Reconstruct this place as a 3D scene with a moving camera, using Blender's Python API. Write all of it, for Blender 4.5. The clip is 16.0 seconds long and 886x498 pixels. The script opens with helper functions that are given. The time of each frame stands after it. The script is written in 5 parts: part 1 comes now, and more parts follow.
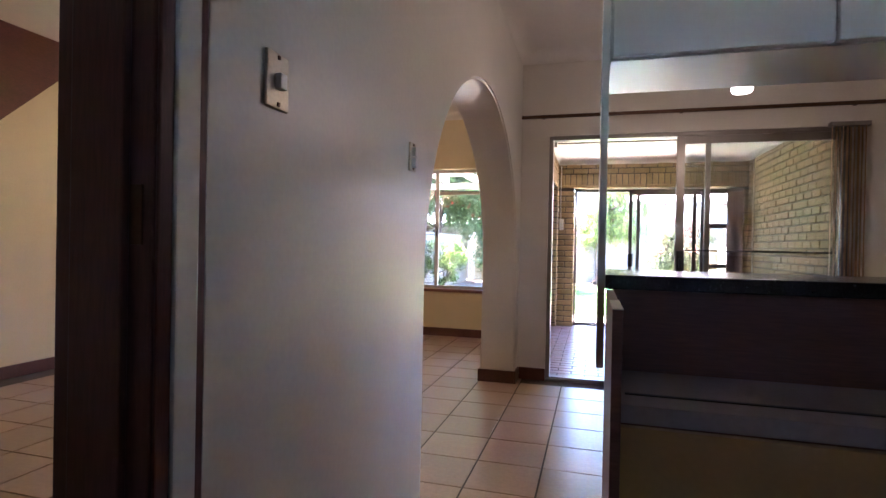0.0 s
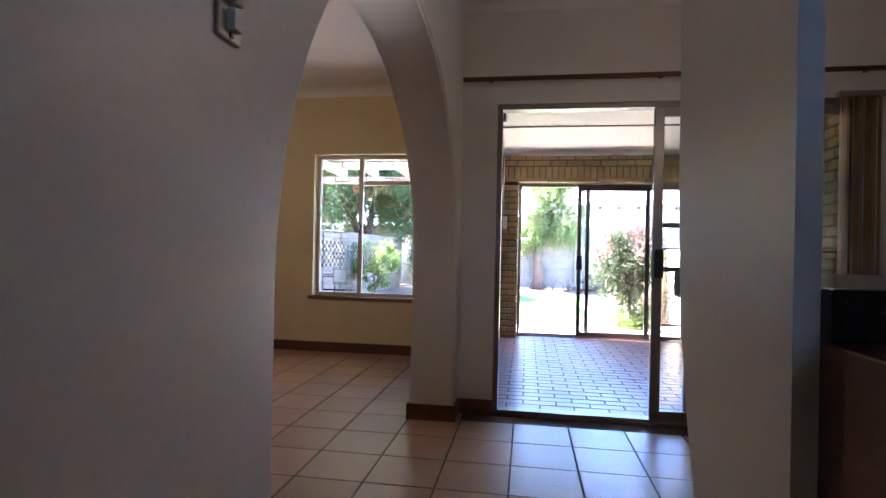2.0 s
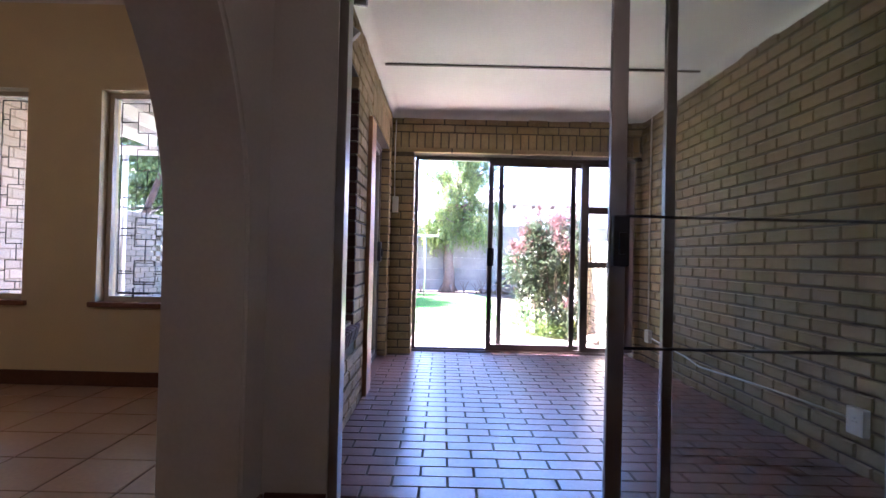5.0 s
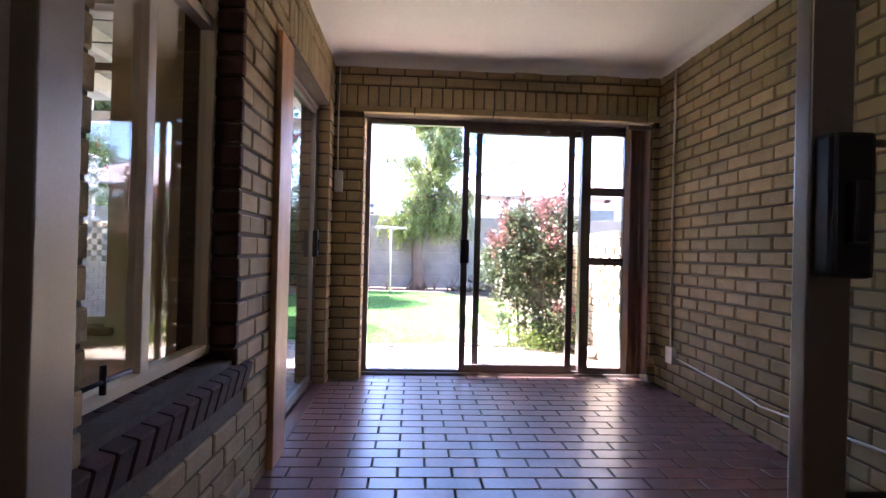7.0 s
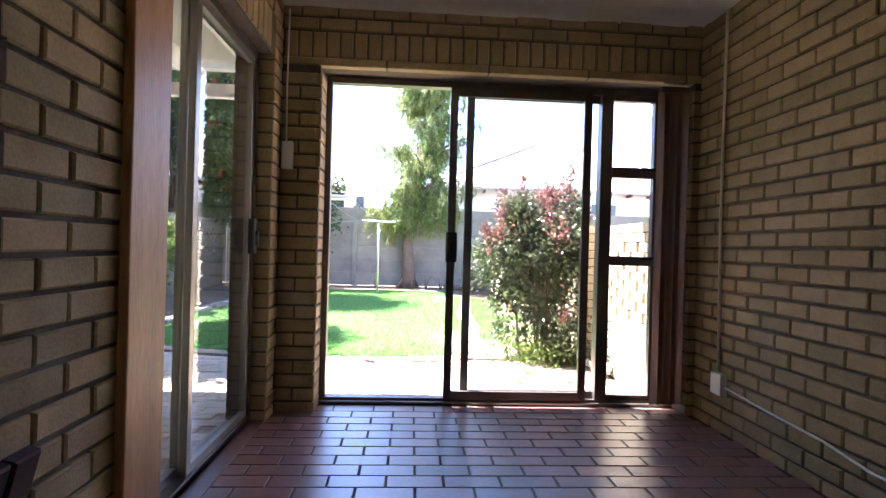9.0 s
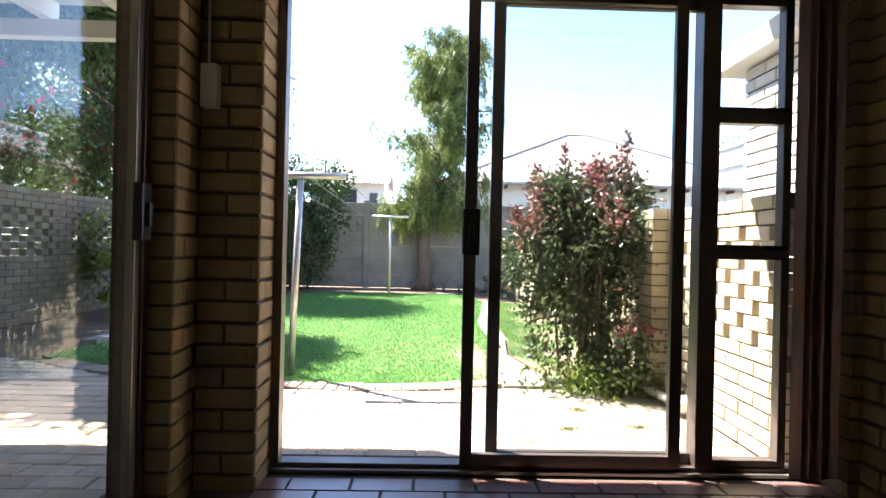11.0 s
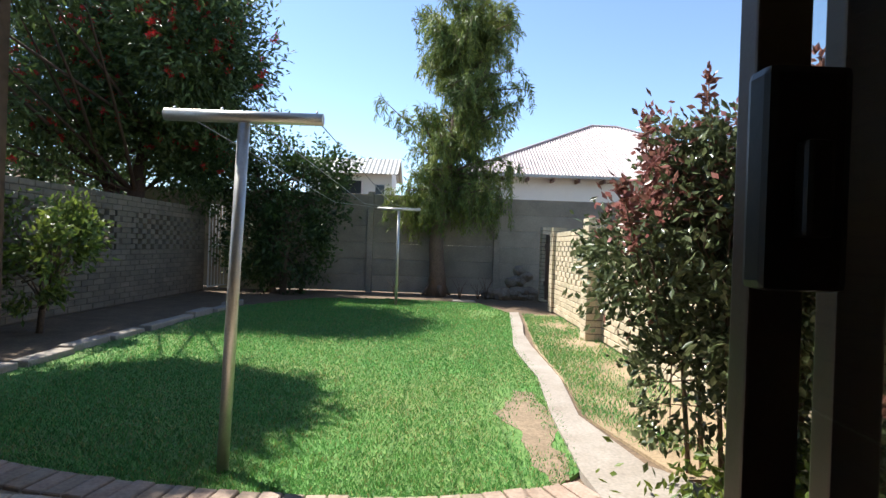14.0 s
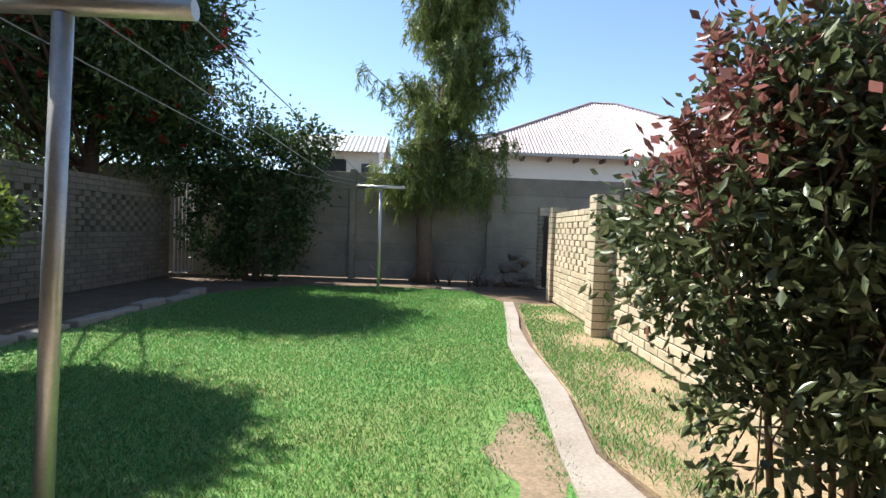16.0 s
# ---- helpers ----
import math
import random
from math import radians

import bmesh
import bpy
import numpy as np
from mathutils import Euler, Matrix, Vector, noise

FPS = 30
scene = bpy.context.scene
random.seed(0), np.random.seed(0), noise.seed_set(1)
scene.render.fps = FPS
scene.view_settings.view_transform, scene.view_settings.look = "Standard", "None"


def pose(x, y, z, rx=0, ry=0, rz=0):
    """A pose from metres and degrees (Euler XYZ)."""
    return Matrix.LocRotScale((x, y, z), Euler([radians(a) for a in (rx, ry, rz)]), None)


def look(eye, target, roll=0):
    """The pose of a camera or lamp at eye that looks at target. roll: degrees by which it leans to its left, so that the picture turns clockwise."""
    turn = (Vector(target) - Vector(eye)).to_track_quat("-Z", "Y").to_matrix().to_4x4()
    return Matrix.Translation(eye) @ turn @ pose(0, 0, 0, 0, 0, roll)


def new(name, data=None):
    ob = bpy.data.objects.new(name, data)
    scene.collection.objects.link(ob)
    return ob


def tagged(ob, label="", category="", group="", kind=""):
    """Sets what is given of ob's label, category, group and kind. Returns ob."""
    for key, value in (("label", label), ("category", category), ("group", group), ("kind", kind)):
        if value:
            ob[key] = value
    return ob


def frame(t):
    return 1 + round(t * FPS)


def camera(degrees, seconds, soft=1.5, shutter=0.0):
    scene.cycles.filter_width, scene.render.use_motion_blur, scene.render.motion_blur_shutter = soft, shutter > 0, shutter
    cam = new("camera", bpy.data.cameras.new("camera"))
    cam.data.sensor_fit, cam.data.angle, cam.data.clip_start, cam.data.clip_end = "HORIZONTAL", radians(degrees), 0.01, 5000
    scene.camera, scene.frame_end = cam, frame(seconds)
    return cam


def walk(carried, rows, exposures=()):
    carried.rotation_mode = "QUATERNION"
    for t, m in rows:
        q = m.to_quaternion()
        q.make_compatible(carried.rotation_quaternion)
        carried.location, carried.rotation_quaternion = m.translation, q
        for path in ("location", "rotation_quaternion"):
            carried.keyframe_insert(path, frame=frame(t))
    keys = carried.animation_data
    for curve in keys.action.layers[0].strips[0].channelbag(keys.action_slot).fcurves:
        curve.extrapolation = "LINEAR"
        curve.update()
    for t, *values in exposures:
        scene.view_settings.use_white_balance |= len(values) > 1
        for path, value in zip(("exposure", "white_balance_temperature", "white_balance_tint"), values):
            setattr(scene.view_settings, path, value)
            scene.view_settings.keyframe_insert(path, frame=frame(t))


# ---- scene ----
cam = camera(79.3, 16.0)
PATH = [
    (0, (0.238, -0.557, 1.158), (-0.305, 1.368, 1.144), 1.1),
    (0.5, (0.154, -0.317, 1.138), (-0.336, 1.622, 1.136), 1.0),
    (1, (0.1, -0.056, 1.132), (-0.328, 1.898, 1.131), 0.9),
    (1.5, (0.058, 0.19, 1.107), (-0.302, 2.158, 1.116), 1.2),
    (2, (0.06, 0.495, 1.11), (-0.248, 2.471, 1.118), 1.2),
    (2.5, (0.054, 0.781, 1.095), (-0.219, 2.762, 1.101), 1.1),
    (3, (0.056, 1.1, 1.08), (-0.168, 3.087, 1.094), 1.2),
    (3.5, (0.091, 1.359, 1.047), (-0.093, 3.35, 1.066), 1.2),
    (4, (0.154, 1.618, 1.016), (0.022, 3.614, 1.039), 1.2),
    (4.5, (0.218, 1.875, 0.983), (0.157, 3.874, 1.013), 1.3),
    (7, (0.352, 3.485, 0.985), (0.458, 5.482, 0.995), 1.4),
    (7.5, (0.414, 3.722, 0.985), (0.524, 5.719, 0.991), 1.4),
    (8, (0.43, 3.965, 0.988), (0.557, 5.961, 0.989), 1.5),
    (10.5, (0.6, 5.226, 0.985), (0.675, 7.225, 0.977), 1.6),
    (11, (0.589, 5.584, 0.922), (0.635, 7.583, 0.92), 1.3),
    (11.5, (0.594, 5.842, 0.93), (0.624, 7.842, 0.926), 1.4),
    (12, (0.56, 6.14, 0.93), (0.585, 8.14, 0.927), 1.7),
    (12.5, (0.523, 6.39, 0.949), (0.545, 8.39, 0.942), 1.8),
    (13, (0.447, 6.695, 0.941), (0.47, 8.694, 0.936), 2.0),
    (13.5, (0.437, 7.0, 0.921), (0.463, 8.999, 0.916), 2.2),
    (14, (0.446, 7.3, 0.924), (0.466, 9.299, 0.917), 2.0),
    (14.5, (0.433, 7.5, 0.919), (0.459, 9.499, 0.881), 2.2),
    (15, (0.487, 7.656, 0.938), (0.515, 9.655, 0.873), 2.3),
    (15.5, (0.552, 7.928, 0.921), (0.585, 9.927, 0.861), 2.1),
    (16, (0.567, 8.154, 0.901), (0.609, 10.152, 0.835), 2.0),
]
EXPOSURES = [(0, 6.25, 5650, 30), (1, 5.9, 5600, 28), (1.5, 5.65, 5450, 27), (3, 5.35, 5350, 34), (4.5, 5.0, 5250, 36), (7, 4.3, 5800, 34), (8, 4.1, 5900, 33), (10.5, 3.15, 6200, 15), (11, 2.75, 6300, 15), (12, 2.05, 6450, 11), (13, 1.5, 6400, 10), (14, 1.15, 6400, 9), (16, 1.1, 6400, 9)]
walk(cam, [(t, look(eye, target, roll)) for t, eye, target, roll in PATH], EXPOSURES)

# ---- world and sun ----
SUN_WAY = Vector((-0.62, 0.42, 1.0)).normalized()
world = bpy.data.worlds.new("sky")
scene.world = world
world.use_nodes = True
_n = world.node_tree.nodes
_sky = _n.new("ShaderNodeTexSky")
_sky.sky_type = "NISHITA"
_sky.sun_disc = False
_sky.sun_elevation = math.asin(SUN_WAY.z)
_sky.sun_rotation = math.atan2(SUN_WAY.x, SUN_WAY.y)
_sky.altitude = 1200
_sky.dust_density = 0.15
_sky.ozone_density = 1.5
_bg = _n["Background"]
_bg.inputs["Strength"].default_value = 0.12
world.node_tree.links.new(_sky.outputs["Color"], _bg.inputs["Color"])
_sun = bpy.data.lights.new("sun", "SUN")
_sun.energy, _sun.angle, _sun.color = 5.0, radians(0.55), (1.0, 0.95, 0.87)
new("sun", _sun).matrix_world = look(SUN_WAY * 40, (0, 0, 0))

# ---- mesh helpers ----
def box(bm, x0, x1, y0, y1, z0, z1, bevel=0.0):
    """A box with optionally bevelled edges, added to bm."""
    vs = [bm.verts.new(p) for p in ((x0, y0, z0), (x1, y0, z0), (x1, y1, z0), (x0, y1, z0), (x0, y0, z1), (x1, y0, z1), (x1, y1, z1), (x0, y1, z1))]
    fs = [bm.faces.new([vs[i] for i in f]) for f in ((3, 2, 1, 0), (4, 5, 6, 7), (0, 1, 5, 4), (1, 2, 6, 5), (2, 3, 7, 6), (3, 0, 4, 7))]
    if bevel:
        es = list({e for f in fs for e in f.edges})
        bmesh.ops.bevel(bm, geom=es, offset=bevel, segments=2, affect="EDGES", profile=0.6)
    return bm


def boxes(*rows, bevel=0.0):
    bm = bmesh.new()
    for r in rows:
        box(bm, *r, bevel=bevel)
    return bm


def tube(bm, pts, radii, seg=8, cap=True):
    """A tapered tube along pts."""
    pts = [Vector(p) for p in pts]
    if isinstance(radii, (int, float)):
        radii = [radii] * len(pts)
    rings = []
    side = None
    for i, p in enumerate(pts):
        d = (pts[min(i + 1, len(pts) - 1)] - pts[max(i - 1, 0)]).normalized()
        if side is None:
            side = d.orthogonal().normalized()
        side = (side - d * side.dot(d))
        side = side.normalized() if side.length > 1e-4 else d.orthogonal().normalized()
        up = d.cross(side)
        rings.append([bm.verts.new(p + (side * math.cos(a) + up * math.sin(a)) * radii[i]) for a in (2 * math.pi * k / seg for k in range(seg))])
    for a, b in zip(rings, rings[1:]):
        for k in range(seg):
            f = bm.faces.new((a[k], a[(k + 1) % seg], b[(k + 1) % seg], b[k]))
            f.smooth = True
    if cap:
        bm.faces.new(rings[0][::-1])
        bm.faces.new(rings[-1])
    return bm


def tubes(*rows, seg=8):
    bm = bmesh.new()
    for pts, r in rows:
        tube(bm, pts, r, seg)
    return bm


def lathe(bm, centre, profile, seg=20):
    """A turned shape: profile of (radius, height) about the vertical through centre."""
    rings = [[bm.verts.new((centre[0] + r * math.cos(a), centre[1] + r * math.sin(a), centre[2] + h)) for a in (2 * math.pi * k / seg for k in range(seg))] for r, h in profile]
    for a, b in zip(rings, rings[1:]):
        for k in range(seg):
            f = bm.faces.new((a[k], a[(k + 1) % seg], b[(k + 1) % seg], b[k]))
            f.smooth = True
    return bm


def prism(outline, lo, hi, axis="x"):
    """A closed outline in the plane across axis, drawn out from lo to hi."""
    bm = bmesh.new()
    put = {"x": lambda u, v, w: (w, u, v), "y": lambda u, v, w: (u, w, v), "z": lambda u, v, w: (u, v, w)}[axis]
    a = [bm.verts.new(put(u, v, lo)) for u, v in outline]
    b = [bm.verts.new(put(u, v, hi)) for u, v in outline]
    n = len(outline)
    bm.faces.new(a[::-1])
    bm.faces.new(b)
    for k in range(n):
        bm.faces.new((a[k], a[(k + 1) % n], b[(k + 1) % n], b[k]))
    bmesh.ops.recalc_face_normals(bm, faces=bm.faces[:])
    return bm


def mesh_of(name, bm, material):
    me = bpy.data.meshes.new(name)
    bm.to_mesh(me)
    bm.free()
    me.materials.append(material)
    return me


def part(name, bm, material, parent, label=""):
    """Links a bmesh as one mesh object under a thing or a part."""
    ob = new(name, mesh_of(name, bm, material))
    ob.parent = parent
    return tagged(ob, label) if label else ob


def single(name, bm, material, label, category, group="", kind=""):
    """A thing that is one mesh."""
    return tagged(new(name, mesh_of(name, bm, material)), label, category, group, kind)


def thing(name, label, category, group="", kind="", at=(0, 0, 0)):
    """An Empty that parents its parts."""
    ob = new(name)
    ob.location = at
    ob.empty_display_size = 0.05
    return tagged(ob, label, category, group, kind)


# ---- materials ----
def material(name, base, rough=0.6, metal=0.0, second=None, scale=4.0, amount=0.5, fine=60.0, grain=0.15, bump=0.1, pieces=0.0, stretch=(1, 1, 1), spec=0.5, trans=0.0, coat=0.0):
    """A surface with broad stains towards second, fine grain and relief; pieces: how far single pieces differ in tone."""
    m = bpy.data.materials.new(name)
    m.use_nodes = True
    nt = m.node_tree
    nd, ln = nt.nodes, nt.links.new
    bs = nd["Principled BSDF"]
    bs.inputs["Metallic"].default_value = metal
    bs.inputs["Specular IOR Level"].default_value = spec
    bs.inputs["Coat Weight"].default_value = coat
    tc = nd.new("ShaderNodeNewGeometry")
    mp = nd.new("ShaderNodeMapping")
    mp.inputs["Scale"].default_value = stretch
    mp.inputs["Location"].default_value = (3.13, 7.37, 0.377)
    ln(tc.outputs["Position"], mp.inputs["Vector"])
    n1 = nd.new("ShaderNodeTexNoise")
    n1.inputs["Scale"].default_value, n1.inputs["Detail"].default_value, n1.inputs["Roughness"].default_value = scale, 5, 0.6
    n2 = nd.new("ShaderNodeTexNoise")
    n2.inputs["Scale"].default_value, n2.inputs["Detail"].default_value = fine, 4
    ln(mp.outputs["Vector"], n1.inputs["Vector"])
    ln(mp.outputs["Vector"], n2.inputs["Vector"])
    ramp = nd.new("ShaderNodeMapRange")
    ramp.inputs["From Min"].default_value, ramp.inputs["From Max"].default_value = 0.35, 0.68
    ramp.inputs["To Max"].default_value = amount
    ln(n1.outputs["Fac"], ramp.inputs["Value"])
    mix = nd.new("ShaderNodeMix")
    mix.data_type = "RGBA"
    mix.inputs["A"].default_value = (*base, 1)
    mix.inputs["B"].default_value = (*(second or [c * 0.7 for c in base]), 1)
    ln(ramp.outputs["Result"], mix.inputs["Factor"])
    hsv = nd.new("ShaderNodeHueSaturation")
    ln(mix.outputs["Result"], hsv.inputs["Color"])
    g = nd.new("ShaderNodeMapRange")
    g.inputs["From Min"].default_value, g.inputs["From Max"].default_value = 0.3, 0.7
    g.inputs["To Min"].default_value, g.inputs["To Max"].default_value = 1 - grain, 1 + grain
    ln(n2.outputs["Fac"], g.inputs["Value"])
    value = g.outputs["Result"]
    if pieces:
        oi = nd.new("ShaderNodeObjectInfo")
        ad = nd.new("ShaderNodeMath")
        ad.operation = "ADD"
        ln(oi.outputs["Random"], ad.inputs[0])
        ln(tc.outputs["Random Per Island"], ad.inputs[1])
        fr = nd.new("ShaderNodeMath")
        fr.operation = "FRACT"
        ln(ad.outputs["Value"], fr.inputs[0])
        pr = nd.new("ShaderNodeMapRange")
        pr.inputs["To Min"].default_value, pr.inputs["To Max"].default_value = 1 - pieces, 1 + pieces
        ln(fr.outputs["Value"], pr.inputs["Value"])
        mu = nd.new("ShaderNodeMath")
        mu.operation = "MULTIPLY"
        ln(value, mu.inputs[0])
        ln(pr.outputs["Result"], mu.inputs[1])
        value = mu.outputs["Value"]
        hu = nd.new("ShaderNodeMapRange")
        hu.inputs["To Min"].default_value, hu.inputs["To Max"].default_value = 0.5 + pieces * 0.045, 0.5 - pieces * 0.045
        ln(fr.outputs["Value"], hu.inputs["Value"])
        ln(hu.outputs["Result"], hsv.inputs["Hue"])
    ln(value, hsv.inputs["Value"])
    ln(hsv.outputs["Color"], bs.inputs["Base Color"])
    rr = nd.new("ShaderNodeMapRange")
    rr.inputs["To Min"].default_value, rr.inputs["To Max"].default_value = max(rough - 0.12, 0.02), min(rough + 0.12, 1)
    ln(n1.outputs["Fac"], rr.inputs["Value"])
    if rough > 0.35:
        ln(rr.outputs["Result"], bs.inputs["Roughness"])
    else:
        bs.inputs["Roughness"].default_value = rough
    if bump:
        bp = nd.new("ShaderNodeBump")
        bp.inputs["Strength"].default_value, bp.inputs["Distance"].default_value = bump, 0.004
        ln(n2.outputs["Fac"], bp.inputs["Height"])
        ln(bp.outputs["Normal"], bs.inputs["Normal"])
    if trans:
        tr = nd.new("ShaderNodeBsdfTranslucent")
        ln(hsv.outputs["Color"], tr.inputs["Color"])
        ms = nd.new("ShaderNodeMixShader")
        ms.inputs["Fac"].default_value = trans
        ln(bs.outputs["BSDF"], ms.inputs[1])
        ln(tr.outputs["BSDF"], ms.inputs[2])
        ln(ms.outputs["Shader"], nd["Material Output"].inputs["Surface"])
    return m


def glass(name, tint=(1, 1, 1)):
    m = bpy.data.materials.new(name)
    m.use_nodes = True
    nd, ln = m.node_tree.nodes, m.node_tree.links.new
    nd.remove(nd["Principled BSDF"])
    gl = nd.new("ShaderNodeBsdfGlossy")
    gl.inputs["Roughness"].default_value = 0.02
    tp = nd.new("ShaderNodeBsdfTransparent")
    tp.inputs["Color"].default_value = (*tint, 1)
    lw = nd.new("ShaderNodeLayerWeight")
    pw = nd.new("ShaderNodeMath")
    pw.operation = "POWER"
    pw.inputs[1].default_value = 4.0
    ln(lw.outputs["Facing"], pw.inputs[0])
    ad = nd.new("ShaderNodeMath")
    ad.operation = "MULTIPLY_ADD"
    ad.inputs[1].default_value, ad.inputs[2].default_value = 0.85, 0.045
    ln(pw.outputs["Value"], ad.inputs[0])
    mx = nd.new("ShaderNodeMixShader")
    ln(ad.outputs["Value"], mx.inputs["Fac"])
    ln(tp.outputs["BSDF"], mx.inputs[1])
    ln(gl.outputs["BSDF"], mx.inputs[2])
    ln(mx.outputs["Shader"], nd["Material Output"].inputs["Surface"])
    return m


def glow(name, colour, strength):
    m = bpy.data.materials.new(name)
    m.use_nodes = True
    b = m.node_tree.nodes["Principled BSDF"]
    b.inputs["Base Color"].default_value = (0.8, 0.78, 0.7, 1)
    b.inputs["Emission Color"].default_value = (*colour, 1)
    b.inputs["Emission Strength"].default_value = strength
    return m


PLASTER = material("cream_plaster", (0.7, 0.66, 0.58), 0.45, scale=1.5, amount=0.25, fine=90, grain=0.03, bump=0.12)
PAINT_GLOSS = material("cream_enamel_plaster", (0.72, 0.68, 0.6), 0.36, scale=1.2, amount=0.25, fine=70, grain=0.03, bump=0.1)
YELLOW = material("yellow_plaster", (0.72, 0.6, 0.36), 0.55, scale=1.5, amount=0.25, fine=90, grain=0.03, bump=0.12)
CEIL = material("white_ceiling_paint", (0.78, 0.75, 0.69), 0.7, scale=1.2, amount=0.25, fine=60, grain=0.03, bump=0.06)
SKIRT = material("red_brown_tile_skirting", (0.13, 0.05, 0.03), 0.35, scale=9, amount=0.5, grain=0.15, bump=0.05, pieces=0.1)
TILE = material("terracotta_floor_tile", (0.4, 0.27, 0.19), 0.3, second=(0.36, 0.21, 0.13), scale=3, amount=0.5, fine=45, grain=0.08, bump=0.02, pieces=0.12)
GROUT = material("dark_grout", (0.09, 0.07, 0.055), 0.9, scale=9, grain=0.2, bump=0.3)
PAVER = material("red_clay_paver", (0.2, 0.09, 0.07), 0.33, second=(0.12, 0.05, 0.04), scale=7, amount=0.6, fine=55, grain=0.15, bump=0.06, pieces=0.2, spec=1.0)
BRICK = material("buff_face_brick", (0.34, 0.252, 0.128), 0.85, second=(0.235, 0.165, 0.08), scale=9, amount=0.6, fine=110, grain=0.14, bump=0.5, pieces=0.16)
MORTAR = material("grey_mortar", (0.1, 0.08, 0.057), 0.95, scale=12, grain=0.2, bump=0.5)
SILLBRICK = material("dark_red_sill_brick", (0.06, 0.026, 0.02), 0.85, scale=12, amount=0.6, fine=90, grain=0.2, bump=0.3, pieces=0.2)
# buff brick of the patio wing, its bright daylight put into a paler colour
LITBRICK = material("buff_brick_paled_as_lit", (0.52, 0.44, 0.36), 0.9, second=(0.42, 0.35, 0.28), scale=5, amount=0.5, fine=90, grain=0.12, bump=0.4, pieces=0.1)
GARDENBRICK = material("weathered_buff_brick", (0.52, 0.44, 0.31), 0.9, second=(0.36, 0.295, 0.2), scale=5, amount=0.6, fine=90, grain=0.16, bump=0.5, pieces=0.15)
# darker copy of the buff garden brick, with the left wall's shade in its colour
SHADEBRICK = material("buff_brick_darkened_as_shade", (0.2, 0.165, 0.12), 0.9, second=(0.12, 0.1, 0.075), scale=4, amount=0.7, fine=90, grain=0.16, bump=0.5, pieces=0.15)
DARKWOOD = material("dark_varnished_wood", (0.1, 0.033, 0.024), 0.35, scale=3, amount=0.7, fine=30, grain=0.25, bump=0.08, stretch=(6, 6, 0.6))
REDWOOD = material("red_brown_stained_wood", (0.12, 0.035, 0.02), 0.4, scale=3, amount=0.6, fine=30, grain=0.2, bump=0.08, stretch=(6, 1, 6))
PALEWOOD = material("varnished_pine", (0.45, 0.22, 0.08), 0.5, scale=3, amount=0.6, fine=30, grain=0.2, bump=0.08, stretch=(6, 6, 0.5))
SILLWOOD = material("brown_wood_sill", (0.22, 0.09, 0.045), 0.4, scale=3, amount=0.6, fine=30, grain=0.2, bump=0.08, stretch=(0.6, 6, 6))
ALU = material("bronze_aluminium", (0.3, 0.27, 0.24), 0.38, 0.75, scale=5, amount=0.3, fine=200, grain=0.05, bump=0.03)
ALUDARK = material("dark_bronze_aluminium", (0.16, 0.13, 0.115), 0.4, 0.7, scale=5, amount=0.3, fine=200, grain=0.05, bump=0.03)
STEELFRAME = material("cream_painted_steel", (0.6, 0.53, 0.42), 0.45, scale=8, amount=0.3, fine=120, grain=0.06, bump=0.05)
BLACK = material("black_plastic", (0.012, 0.012, 0.013), 0.4, scale=8, amount=0.3, fine=120, grain=0.1, bump=0.05)
IRON = material("black_iron", (0.02, 0.019, 0.02), 0.5, 0.4, scale=8, amount=0.3, fine=120, grain=0.1, bump=0.05)
WHITEPLASTIC = material("white_plastic", (0.74, 0.72, 0.66), 0.35, scale=6, amount=0.15, fine=120, grain=0.02, bump=0.02)
BRASSPLATE = material("aged_brass_plate", (0.58, 0.51, 0.36), 0.35, 0.25, scale=14, amount=0.4, fine=120, grain=0.08, bump=0.03)
BRONZE = material("brown_bronze", (0.1, 0.055, 0.03), 0.4, 0.7, scale=14, amount=0.4, fine=120, grain=0.1, bump=0.05)
CABWHITE = material("white_laminate", (0.74, 0.71, 0.65), 0.3, scale=2, amount=0.15, fine=120, grain=0.02, bump=0.02)
COUNTER = material("black_laminate_worktop", (0.022, 0.018, 0.017), 0.22, scale=12, amount=0.5, fine=160, grain=0.3, bump=0.02)
CABBROWN = material("dark_brown_laminate", (0.16, 0.062, 0.036), 0.33, scale=2.5, amount=0.7, fine=40, grain=0.2, bump=0.03, stretch=(0.5, 3, 6))
SHELFBOARD = material("faded_grey_brown_laminate", (0.36, 0.28, 0.24), 0.5, scale=3, amount=0.3, fine=80, grain=0.06, bump=0.02)
OCHRE = material("ochre_laminate", (0.52, 0.28, 0.085), 0.4, scale=2, amount=0.3, fine=80, grain=0.04, bump=0.02)
BLIND = material("brown_blind_fabric", (0.36, 0.24, 0.17), 0.8, scale=5, amount=0.3, fine=220, grain=0.12, bump=0.2, trans=0.35)
CURTAIN = material("brown_curtain_cloth", (0.64, 0.45, 0.27), 0.9, scale=4, amount=0.5, fine=250, grain=0.15, bump=0.25, trans=0.55, stretch=(4, 4, 0.5))
STRIPBROWN = material("brown_painted_strip", (0.14, 0.1, 0.075), 0.5, scale=8, amount=0.3, fine=120, grain=0.1, bump=0.05)
GALV = material("galvanised_steel", (0.5, 0.49, 0.46), 0.42, 0.8, scale=16, amount=0.4, fine=120, grain=0.08, bump=0.05)
WIRE = material("grey_wire", (0.3, 0.3, 0.3), 0.5, 0.6)
CONCRETE = material("grey_brown_concrete", (0.3, 0.26, 0.2), 0.95, second=(0.19, 0.165, 0.13), scale=2.2, amount=0.8, fine=45, grain=0.16, bump=0.4, pieces=0.07)
